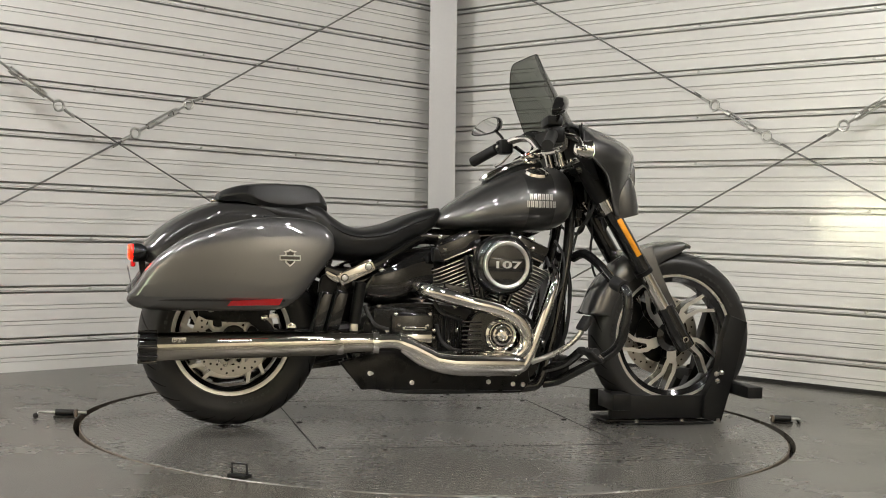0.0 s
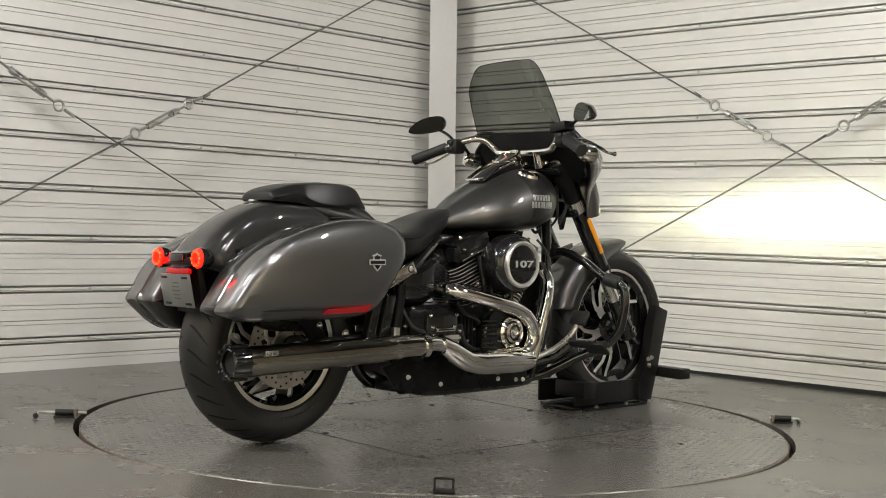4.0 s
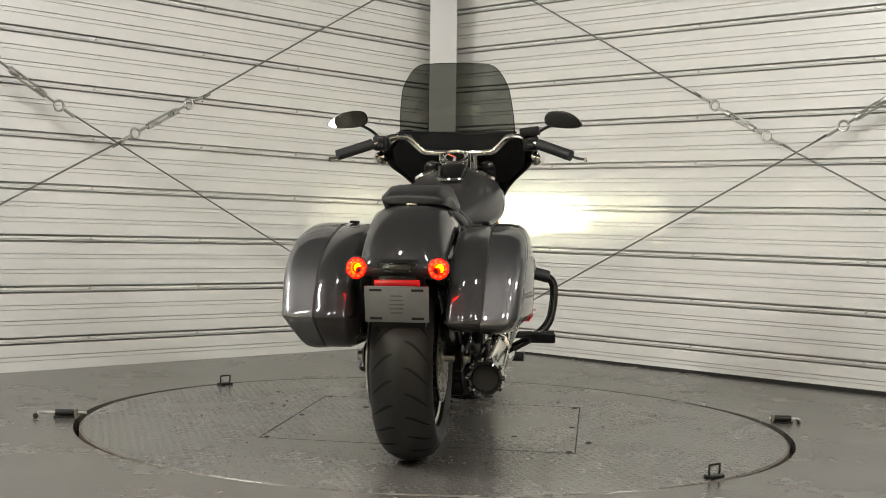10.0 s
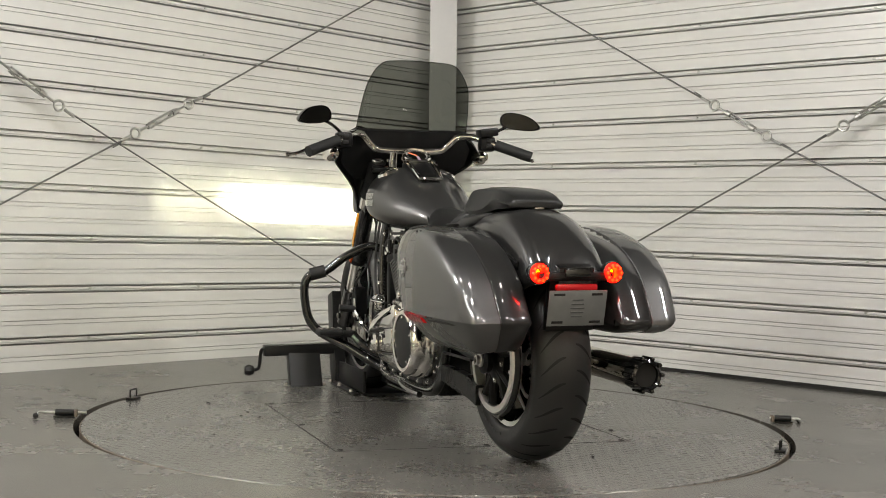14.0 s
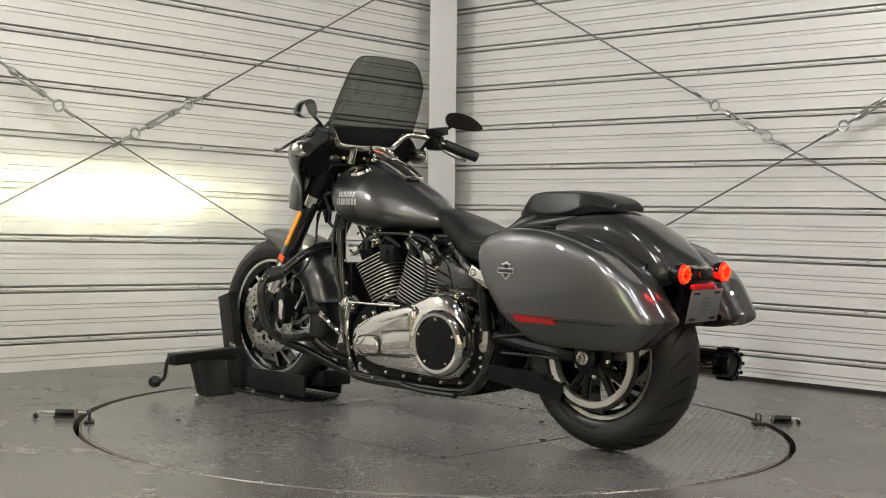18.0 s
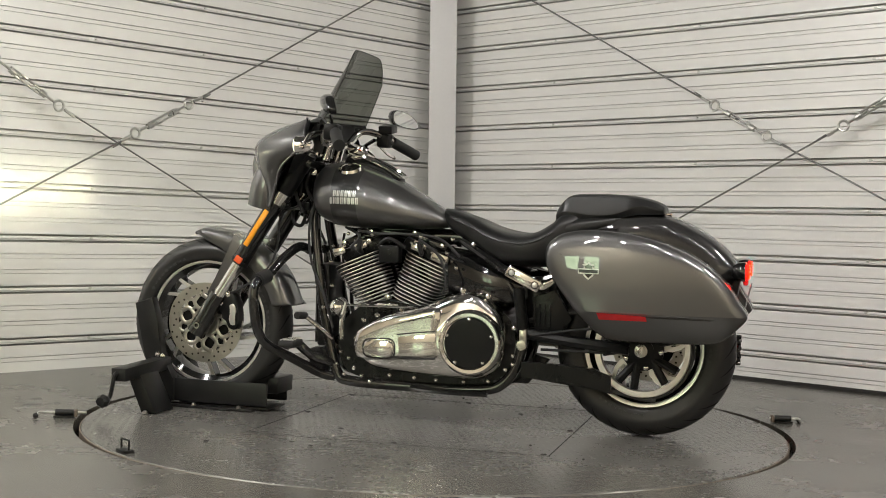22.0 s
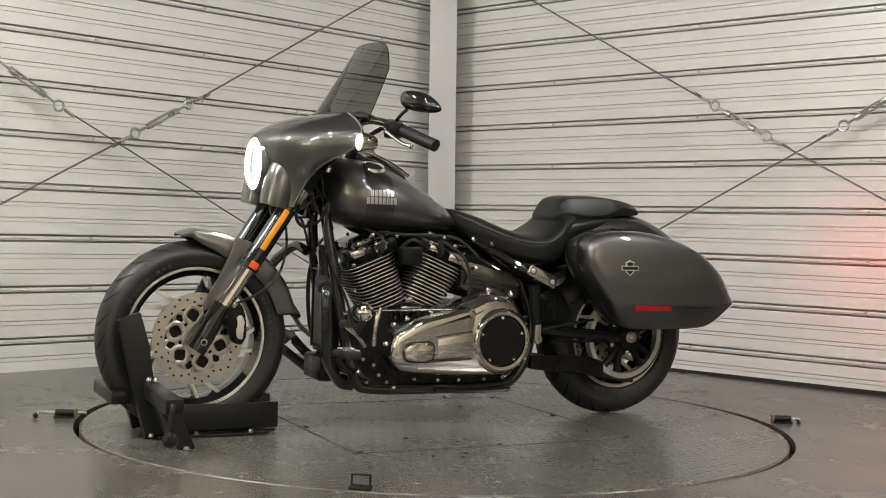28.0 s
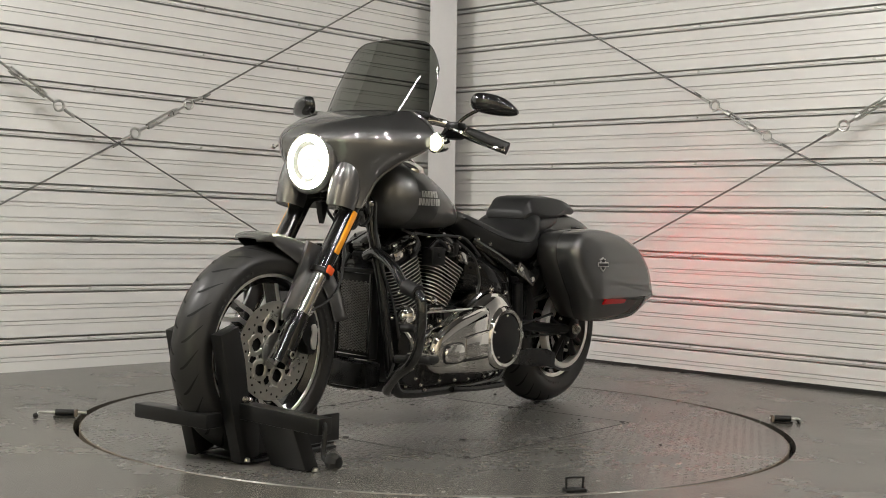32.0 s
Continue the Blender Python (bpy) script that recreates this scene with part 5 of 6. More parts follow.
def cylinder(lean, front):
    d = Vector((math.sin(lean), 0, math.cos(lean)))
    u = Vector((math.cos(lean), 0, -math.sin(lean)))
    m = Matrix((u, Vector((0, 1, 0)), d)).transposed().to_4x4()
    m.translation = VB + Vector((0, EY, 0))
    cyl = part("cylinder", moved(lathe([(0.055, 0.09), (0.062, 0.09), (0.062, 0.29), (0.055, 0.29)], (0, 0, 0), (0, 0, 1), 28), m), CAST, engine, "black finned cylinder")
    n = 14
    for k in range(n):
        z = 0.108 + k * 0.0128
        f = k / (n - 1)
        wi, wo = 0.050 + 0.012 * f, 0.092 + 0.034 * f
        q = 1 if front else -1
        mid, w = q * (wo - wi) / 2, (wo + wi) / 2
        fin = moved(box((mid, 0, z), (w * 2, 0.205, 0.0052), 0.0), m)
        bmesh.ops.bevel(fin, geom=[e for e in fin.edges if abs((e.verts[0].co - e.verts[1].co).normalized().dot(d)) > 0.9], offset=0.045, segments=4, affect="EDGES", profile=0.5)
        part("fin", fin, CAST, cyl, flat=True)
        edge = box((mid, 0, z), (w * 2 + 0.0020, 0.2070, 0.0028))
        edge = moved(edge, m)
        bmesh.ops.bevel(edge, geom=[e for e in edge.edges if abs((e.verts[0].co - e.verts[1].co).normalized().dot(d)) > 0.9], offset=0.045, segments=4, affect="EDGES", profile=0.5)
        part("fin_edge", edge, ALLOY, cyl, "bright machined fin edge", flat=True)
    part("cylinder_head", moved(box((0, 0, 0.300), (0.165, 0.190, 0.052), 0.016), m), CAST, cyl)
    rk = part("rocker_cover", moved(box((0, -0.004, 0.338), (0.150, 0.178, 0.044), 0.017), m), BLACK, cyl, "gloss black rocker cover")
    for q in (-1, 1):
        for w in (-0.055, 0.055):
            part("cover_bolt", moved(lathe([(0.008, 0), (0.008, 0.008), (0.0001, 0.009)], (w, q * 0.088, 0.346), (0, q, 0), 8), m), CHROME, rk)
        part("rocker_trim", moved(box((-0.02 if front else 0.02, q * 0.094, 0.318), (0.052, 0.012, 0.022), 0.005), m), CHROME, rk, "chrome rocker box trim")
    side = part("rocker_side", moved(box((0.0, -0.106, 0.322), (0.158, 0.022, 0.062), 0.007), m), BLACK, rk, "gloss black rocker box flank")
    part("rocker_strip", moved(box((0.0, -0.1185, 0.296), (0.146, 0.006, 0.007), 0.002), m), CHROME, rk, "polished strip")
    part("spark_plug_cap", moved(tube([(0.0, 0.105, 0.290), (0.0, 0.125, 0.300), (-0.02 if front else 0.02, 0.13, 0.33)], 0.009, 8, 4), m), GRIP, cyl)
    return m


cylinder(radians(22.5), True)
cylinder(radians(-22.5), False)
# pushrod tubes on the right
for x0, x1, z1 in ((0.20, 0.262, 0.60), (0.175, 0.215, 0.60), (0.125, 0.100, 0.60), (0.100, 0.055, 0.60)):
    part("pushrod_tube", rod((x0, -0.130, 0.40), (x1, -0.128, z1), 0.0095, 12), BLACK, engine, "gloss black pushrod tube")
# coil cover between the cylinders, left side
part("coil_cover", box((0.158, 0.105, 0.600), (0.076, 0.05, 0.062), 0.006), SATIN, engine)
part("coil_bolt", lathe([(0.010, 0), (0.010, 0.006), (0.0001, 0.007)], (0.158, 0.130, 0.607), (0, 1, 0), 10), SATIN, engine)
# black plate added to hide the lower fins on the right
part("fin_cover", prism(smooth_outline([(-0.02, 0.500), (0.005, 0.452), (0.06, 0.425), (0.14, 0.412), (0.15, 0.44), (0.10, 0.47), (0.04, 0.49)], 2), -0.128, -0.112, 0.004), BLACK, engine, "gloss black plate added over the lower fins")
for k in range(8):
    part("crankcase_fin", box((0.072, -0.166, 0.262 + 0.0155 * k), (0.072, 0.014, 0.007), 0.002), BLACK, engine)
part("intake_manifold", tube([(0.26, 0.02, 0.60), (0.158, -0.05, 0.615), (0.06, 0.02, 0.60)], 0.030, 12, 5), CAST, engine)
part("horn_bracket", tube([(0.20, 0.118, 0.625), (0.16, 0.125, 0.655), (0.10, 0.118, 0.625)], 0.008, 8, 4), SATIN, engine)
part("v_plug", lathe([(0.014, 0), (0.014, 0.006), (0.009, 0.012), (0.0001, 0.013)], (0.160, 0.112, 0.447), (0, 1, 0), 12), CHROME, engine)

# primary cover, left: chrome teardrop
PRIM = smooth_outline([(0.255, 0.305), (0.215, 0.352), (0.13, 0.382), (0.04, 0.412), (-0.06, 0.456), (-0.125, 0.478), (-0.20, 0.466), (-0.262, 0.405), (-0.280, 0.310), (-0.258, 0.225), (-0.20, 0.185), (-0.10, 0.178), (0.10, 0.190), (0.205, 0.205), (0.248, 0.250)], 3)
lays = [[Vector((x, y, z)) for x, z in inset(PRIM, d)] for y, d in ((0.105, 0.0), (0.150, 0.0), (0.168, 0.004), (0.180, 0.013), (0.187, 0.024), (0.190, 0.040))]
lays += [[Vector((-0.02 + (x + 0.02) * k, 0.190 + 0.016 * max(0, 1 - k ** 2.2), 0.305 + (z - 0.305) * k)) for x, z in inset(PRIM, 0.040)] for k in (0.88, 0.72, 0.55, 0.35, 0.15, 0.03)]
prim = part("primary_cover", loft(lays), CHROME, engine, "chrome primary drive cover", angle=50)
part("primary_band", loft([[Vector((x, y, z)) for x, z in PRIM] for y in (0.095, 0.112)]), BLACK, prim)
der = part("derby_cover", lathe([(0.116, 0.165), (0.116, 0.190), (0.112, 0.203), (0.103, 0.212), (0.092, 0.211), (0.090, 0.204), (0.090, 0.165)], (-0.163, 0, 0.309), (0, 1, 0), 48), CHROME, prim, "round clutch cover with a chrome rim")
part("derby_face", lathe([(0.0895, 0.202), (0.087, 0.208), (0.060, 0.210), (0.0001, 0.211)], (-0.163, 0, 0.309), (0, 1, 0), 48), SATIN, der, "matt black clutch cover disc")
for k in range(5):
    a = 2 * math.pi * k / 5 + 0.3
    bolt(-0.163 + 0.082 * math.cos(a), 0.209, 0.309 + 0.082 * math.sin(a), 0.0048, der, h=0.004)
part("inspection_cover", prism(smooth_outline([(0.205, 0.300), (0.165, 0.305), (0.115, 0.303), (0.105, 0.275), (0.115, 0.248), (0.165, 0.246), (0.205, 0.250), (0.214, 0.275)], 3), 0.190, 0.222, 0.007, 3), CHROME, prim, "chrome oval inspection cover")
ridge = smooth_outline([(0.258, 0.275), (0.250, 0.318), (0.226, 0.346), (0.135, 0.388), (0.050, 0.408), (-0.030, 0.426), (-0.062, 0.408), (-0.052, 0.330), (-0.052, 0.256), (0.050, 0.238), (0.170, 0.232), (0.240, 0.236)], 2)
part("primary_ridge", loft([[Vector((x, y, z)) for x, z in inset(ridge, d)] for y, d in ((0.170, -0.004), (0.194, 0.000), (0.203, 0.004), (0.208, 0.012), (0.210, 0.022), (0.2105, 0.034))]), CHROME, prim, "polished raised ridge", angle=40)
part("primary_panel", prism([(0.090, 0.318), (-0.044, 0.338), (-0.046, 0.262), (0.085, 0.250)], 0.208, 0.2135, 0.002), CHROME, prim, "polished inset panel")
rim_line = smooth_outline([(0.208, 0.302), (0.165, 0.309), (0.112, 0.307), (0.101, 0.275), (0.112, 0.244), (0.165, 0.242), (0.208, 0.247), (0.218, 0.275)], 3)
part("primary_line", tube([(x, 0.2112, z) for x, z in rim_line], 0.0026, 6, 1, closed=True), GAP, prim)
part("primary_line", tube([(0.095, 0.2110, 0.326), (0.03, 0.2112, 0.336), (-0.045, 0.2112, 0.344)], 0.0022, 6, 3), GAP, prim)
part("primary_line", tube([(0.115, 0.2108, 0.246), (0.03, 0.2110, 0.246), (-0.045, 0.2110, 0.250)], 0.0032, 6, 3), GAP, prim)
for x, z in ((0.235, 0.365), (0.185, 0.385), (0.095, 0.408), (-0.125, 0.485), (-0.215, 0.470), (0.262, 0.30)):
    bolt(x, 0.158, z, 0.008, prim, h=0.010)
# belly: bolts along the lower edge
for x, z, y in ((0.345, 0.20, 0.125), (0.315, 0.165, 0.13), (0.275, 0.190, 0.14), (0.245, 0.165, 0.14), (0.215, 0.145, 0.135), (0.14, 0.172, 0.14), (0.05, 0.168, 0.14), (-0.03, 0.165, 0.14), (-0.13, 0.165, 0.14), (-0.215, 0.172, 0.135), (-0.275, 0.215, 0.13), (-0.30, 0.265, 0.13), (0.295, 0.225, 0.14), (0.33, 0.245, 0.13), (-0.30, 0.235, 0.128)):
    bolt(x, y, z, 0.0058, engine)
part("sump", box((0.02, 0, 0.150), (0.50, 0.20, 0.055), 0.012), CAST, engine)
part("jiffy_stand", tube([(0.06, 0.14, 0.135), (-0.06, 0.155, 0.130), (-0.22, 0.165, 0.132)], 0.011, 8, 4), BLACK, bike, "black folded side stand")
part("oil_filter", lathe([(0.036, 0), (0.038, 0.01), (0.038, 0.06), (0.030, 0.072), (0.0001, 0.074)], (0.325, 0.0, 0.245), (1, 0, 0.2), 24), CHROME, engine)
part("tensioner_dome", lathe([(0.036, 0.0), (0.036, 0.010), (0.033, 0.024), (0.026, 0.035), (0.014, 0.043), (0.0001, 0.045)], (0.338, 0.125, 0.405), (0, 1, 0), 24), CHROME, engine, "chrome dome cover")
part("frame_badge", box((0.158, 0.128, 0.418), (0.078, 0.006, 0.014), 0.004), STEEL, engine)

# right side: cam cover, air cleaner, gearbox
cam_c = part("cam_cover", loft([[Vector((x, y, z)) for x, z in inset(smooth_outline([(0.285, 0.24), (0.295, 0.33), (0.25, 0.40), (0.15, 0.42), (0.07, 0.39), (0.05, 0.30), (0.08, 0.22), (0.20, 0.195)], 3), d)] for y, d in ((-0.12, 0), (-0.158, 0), (-0.168, 0.008))]), BLACK, engine, "gloss black cam cover", angle=50)
part("timer_ring", lathe([(0.058, 0), (0.058, 0.012), (0.050, 0.018), (0.044, 0.014)], (0.178, -0.166, 0.326), (0, -1, 0), 40), CHROME, cam_c, "chrome ring on the cam cover")
part("timer_disc", lathe([(0.044, 0.012), (0.036, 0.020), (0.020, 0.022), (0.0001, 0.023)], (0.178, -0.166, 0.326), (0, -1, 0), 36), BLACK, cam_c)
part("timer_inner_ring", lathe([(0.036, 0.018), (0.035, 0.025), (0.029, 0.027), (0.027, 0.02)], (0.178, -0.166, 0.326), (0, -1, 0), 36), CHROME, cam_c)
part("timer_core", lathe([(0.021, 0.018), (0.020, 0.025), (0.016, 0.027), (0.015, 0.023), (0.0001, 0.0235)], (0.178, -0.166, 0.326), (0, -1, 0), 30), CHROME, cam_c)
part("timer_mark", box((0.178, -0.190, 0.326), (0.020, 0.003, 0.007), 0.001, Matrix.Rotation(radians(45), 3, "Y")), SILVER, cam_c)
for q in (-1, 1):
    bolt(0.178 + q * 0.026, -0.186, 0.326, 0.005, cam_c, (0, -1, 0), h=0.004)
air = part("air_cleaner", lathe([(0.085, -0.06), (0.104, -0.035), (0.107, 0.015), (0.103, 0.036), (0.094, 0.048), (0.082, 0.054)], (0.175, -0.165, 0.570), (0, -1, 0), 48), BLACK, bike, "round black air cleaner with chrome ring")
part("air_ring", lathe([(0.082, 0.048), (0.0835, 0.060), (0.081, 0.067), (0.078, 0.069), (0.070, 0.0665), (0.0685, 0.064), (0.068, 0.055)], (0.175, -0.165, 0.570), (0, -1, 0), 56), BRIGHT, air, "chrome trim ring")
part("air_face", lathe([(0.0715, 0.060), (0.040, 0.062), (0.0001, 0.0625)], (0.175, -0.165, 0.570), (0, -1, 0), 40), BLACK, air)


def lettering(text, size, m, mat, parent, name, depth=0.0012):
    cu = bpy.data.curves.new("t", "FONT")
    cu.body, cu.size, cu.align_x, cu.align_y, cu.extrude, cu.offset = text, size, "CENTER", "CENTER", depth, 0.0008
    tmp = new("t", cu)
    me = bpy.data.meshes.new_from_object(tmp.evaluated_get(bpy.context.evaluated_depsgraph_get()))
    bpy.data.objects.remove(tmp)
    bpy.data.curves.remove(cu)
    me.transform(m)
    me.materials.clear()
    me.materials.append(mat)
    ob = new(name, me)
    ob.parent = parent
    return ob


part("number_band", box((0.175, -0.228, 0.570), (0.130, 0.005, 0.044), 0.002), BLACK, air, "gloss black band with the number")
lettering("107", 0.033, Matrix.Translation((0.175, -0.2315, 0.570)) @ Matrix.Rotation(radians(90), 4, "X") @ Matrix.Diagonal((2.05, 1, 1, 1)), SILVER, air, "capacity_number")
part("gearbox", box((-0.165, -0.02, 0.325), (0.215, 0.24, 0.19), 0.02), CAST, engine)
# black plastic covers between the shock and the rear wheel
for x, z, h in ((-0.400, 0.405, 0.135), (-0.452, 0.400, 0.140)):
    cover = part("side_cover", box((x, -0.165, z), (0.046, 0.030, h), 0.010, Matrix.Rotation(radians(14), 3, "Y")), BLACK, bike, "gloss black plastic side cover")
    part("cover_rib", box((x - 0.022, -0.172, z - 0.002), (0.007, 0.030, h * 1.02), 0.003, Matrix.Rotation(radians(14), 3, "Y")), SATIN, cover)
gb = part("gearbox_cover", box((-0.135, -0.142, 0.345), (0.150, 0.03, 0.11), 0.014), BLACK, engine, "gloss black gearbox side cover")
part("gearbox_badge", box((-0.131, -0.162, 0.312), (0.124, 0.018, 0.034), 0.006), CHROME, gb, "chrome stepped plate")
part("gearbox_badge", box((-0.131, -0.162, 0.346), (0.086, 0.016, 0.014), 0.004), CHROME, gb)
part("gearbox_badge", box((-0.131, -0.171, 0.347), (0.070, 0.003, 0.005), 0.001), BLACK, gb)
for x, z in ((-0.195, 0.395), (-0.075, 0.395), (-0.185, 0.355), (-0.085, 0.355), (-0.060, 0.340), (-0.225, 0.335), (-0.062, 0.315)):
    bolt(x, -0.158, z, 0.0062, gb, (0, -1, 0))
for x, z in ((-0.27, 0.19), (0.245, 0.185)):
    bolt(x, -0.135, z, 0.011, engine, (0, -1, 0), ALLOY)
for x, z in ((-0.19, 0.165), (0.12, 0.165), (0.21, 0.165), (-0.245, 0.545), (0.05, 0.50), (0.30, 0.63)):
    bolt(x, -0.13, z, 0.007, engine, (0, -1, 0))
part("belly_cover", prism([(-0.385, 0.228), (-0.33, 0.165), (-0.305, 0.134), (0.275, 0.128), (0.30, 0.16), (0.29, 0.205), (0.16, 0.262), (-0.10, 0.262), (-0.25, 0.268)], -0.142, -0.120, 0.006), CAST, engine, "black lower engine cover")
for x, z in ((-0.278, 0.190), (-0.13, 0.158), (0.145, 0.160), (0.235, 0.152), (0.272, 0.150)):
    bolt(x, -0.142, z, 0.0075, engine, (0, -1, 0), ALLOY)
part("side_panel", prism(smooth_outline([(-0.40, 0.50), (-0.395, 0.40), (-0.43, 0.36), (-0.46, 0.44), (-0.45, 0.52)], 3), -0.145, -0.12, 0.004), SATIN, bike)
part("side_panel", prism([(-0.36, 0.47), (-0.37, 0.36), (-0.47, 0.35), (-0.50, 0.40), (-0.44, 0.50)], 0.09, 0.118, 0.004), CAST, bike)
for k in range(4):
    part("panel_rib", box((-0.425 + 0.018 * k, 0.120, 0.41), (0.006, 0.006, 0.075), 0.002), SATIN, bike)
part("oil_tank", loft(bodyloft(smooth_secs([(-0.34, 0.44, 0.56, 0.10, 0.5), (-0.26, 0.42, 0.58, 0.125, 0.5), (-0.18, 0.42, 0.60, 0.125, 0.5), (-0.12, 0.44, 0.62, 0.11, 0.5), (-0.05, 0.46, 0.63, 0.09, 0.5)], 3), 0.6, 24)), BLACK, bike, "gloss black oil tank")
part("battery_box", box((-0.37, 0, 0.44), (0.10, 0.18, 0.16), 0.012), CAST, bike)

# exhaust on the right
ex = part("exhaust", tube([(-0.11, -0.110, 0.482), (-0.08, -0.165, 0.474), (0.056, -0.197, 0.440), (0.162, -0.200, 0.415), (0.229, -0.200, 0.382), (0.262, -0.200, 0.333), (0.258, -0.198, 0.289), (0.222, -0.196, 0.256), (0.16, -0.195, 0.249), (0.05, -0.195, 0.248), (-0.10, -0.197, 0.250), (-0.19, -0.205, 0.300), (-0.28, -0.215, 0.303)], 0.0255, 18, 6), CHROME, bike, "chrome two-into-one exhaust pipe")
part("front_pipe", tube([(0.385, -0.110, 0.560), (0.372, -0.165, 0.520), (0.345, -0.190, 0.450), (0.310, -0.196, 0.355), (0.272, -0.198, 0.255), (0.235, -0.200, 0.213), (0.15, -0.205, 0.207), (0.0, -0.208, 0.210), (-0.10, -0.210, 0.235), (-0.18, -0.213, 0.285)], 0.021, 16, 6), CHROME, ex, "chrome front header shield")
part("pipe_shield", loft([[Vector((x, -0.206 + ry * math.cos(a), zc + rz * math.sin(a))) for a in [2 * math.pi * k / 20 for k in range(20)]] for x, zc, ry, rz in ((0.245, 0.228, 0.030, 0.030), (0.22, 0.229, 0.036, 0.038), (0.0, 0.230, 0.036, 0.038), (-0.06, 0.240, 0.034, 0.036), (-0.14, 0.280, 0.034, 0.036), (-0.19, 0.300, 0.032, 0.034))]), CHROME, ex, "wide chrome heat shield", angle=60)
for x, z in ((-0.28, 0.302), (-0.40, 0.300)):
    part("pipe_clamp", lathe([(0.036, -0.012), (0.041, -0.010), (0.041, 0.010), (0.036, 0.012)], (x, -0.217, z), (1, 0, 0.02), 24), CHROME, ex)
part("muffler", tube([(-0.27, -0.215, 0.303), (-0.40, -0.220, 0.302), (-0.45, -0.223, 0.299), (-0.70, -0.233, 0.293), (-1.00, -0.243, 0.286)], [0.036, 0.046], 28, 5), DARK_CHROME, ex, "long dark chrome muffler", angle=60)
tip = part("muffler_tip", lathe([(0.040, 0.0), (0.049, 0.004), (0.049, 0.012), (0.047, 0.055), (0.040, 0.060), (0.036, 0.055), (0.036, 0.01)], (-0.99, -0.243, 0.286), (-1, 0, -0.02), 28), BLACK, ex, "black ribbed muffler end cap")
for k in range(10):
    a = 2 * math.pi * k / 10
    part("tip_rib", box((-1.022, -0.243 + 0.049 * math.cos(a), 0.286 + 0.049 * math.sin(a)), (0.062, 0.012, 0.012), 0.004, Matrix.Rotation(a, 3, "X")), BLACK, tip)
part("tip_bore", lathe([(0.0001, 0), (0.036, 0.001), (0.036, 0.004)], (-1.03, -0.243, 0.286), (-1, 0, 0), 24), GAP, tip)
part("muffler_label", box((-0.925, -0.286, 0.312), (0.045, 0.004, 0.016), 0.0015), STEEL, ex)
bolt(-0.55, -0.15, 0.345, 0.013, bike, (0, -1, 0))
# rear caliper and lines
rc = part("rear_caliper", prism(smooth_outline([(-0.60, 0.33), (-0.66, 0.40), (-0.72, 0.44), (-0.76, 0.42), (-0.68, 0.36), (-0.63, 0.30)], 3), -0.13, -0.075, 0.008), SATIN, bike, "black rear brake caliper")
bolt(-0.64, -0.132, 0.375, 0.010, rc, (0, -1, 0))
for pts in (((0.40, -0.08, 0.66), (0.42, -0.12, 0.60), (0.41, -0.13, 0.50), (0.36, -0.12, 0.42)), ((0.45, 0.08, 0.80), (0.47, 0.10, 0.68), (0.45, 0.12, 0.56), (0.40, 0.13, 0.45), (0.36, 0.13, 0.33)),
            ((0.28, 0.11, 0.68), (0.20, 0.13, 0.672), (0.10, 0.12, 0.672), (-0.02, 0.11, 0.66), (-0.10, 0.12, 0.60)), ((0.05, 0.12, 0.655), (-0.03, 0.14, 0.60), (-0.06, 0.15, 0.52), (-0.05, 0.15, 0.47)),
            ((-0.36, 0.14, 0.34), (-0.48, 0.14, 0.36), (-0.58, 0.14, 0.375)), ((0.33, 0.10, 0.69), (0.27, 0.12, 0.66), (0.30, 0.13, 0.62)), ((0.52, 0.03, 0.78), (0.50, 0.06, 0.70), (0.47, 0.08, 0.74), (0.46, 0.05, 0.82)),
            ((0.54, -0.05, 0.86), (0.53, -0.06, 0.75), (0.50, -0.05, 0.70), (0.47, -0.07, 0.62))):
    part("cable", tube(pts, 0.005, 8, 6), GRIP, bike)
part("steering_head", rod((0.52, 0, 0.72), (0.44, 0, 0.90), 0.034, 18), BLACK, frame_part)
part("horn", lathe([(0.030, 0), (0.034, 0.01), (0.020, 0.022), (0.0001, 0.024)], (0.445, 0.06, 0.765), (0, 1, 0), 20), BLACK, bike)
bolt(0.462, 0.085, 0.885, 0.010, frame_part)

# small fittings on the engine's left side
for x, z, w, h in ((0.352, 0.603, 0.050, 0.030), (0.270, 0.625, 0.048, 0.026), (0.062, 0.625, 0.046, 0.026), (-0.022, 0.592, 0.062, 0.036)):
    c = part("rocker_cap", moved(box((0, 0, 0), (w, 0.024, h), 0.007), Matrix.Translation((x, 0.098, z)) @ Matrix.Rotation(radians(20 if x > 0.15 else -20), 4, "Y")), CHROME, engine, "chrome rocker end cap")
    for q in (-1, 1):
        bolt(x + q * w * 0.42, 0.108, z + 0.018, 0.0048, c)
for k in range(6):
    part("lifter_rib", box((0.105 + 0.022 * k, 0.118, 0.395), (0.006, 0.012, 0.030), 0.002), CAST, engine)
for x, z in ((0.37, 0.48), (0.375, 0.565), (0.40, 0.40), (-0.09, 0.56), (-0.075, 0.66), (0.04, 0.665), (0.22, 0.668), (0.31, 0.668), (-0.15, 0.645), (-0.30, 0.36)):
    bolt(x, 0.126, z, 0.0062, engine)
for x, z in ((0.345, 0.30), (0.355, 0.38), (0.02, 0.42), (0.055, 0.455), (0.075, 0.60), (0.30, 0.66), (0.25, 0.665), (-0.04, 0.66), (-0.02, 0.62), (-0.10, 0.44), (-0.04, 0.415), (-0.25, 0.42), (-0.285, 0.36), (0.0, 0.30), (0.03, 0.34)):
    bolt(x, -0.132, z, 0.006, engine, (0, -1, 0))
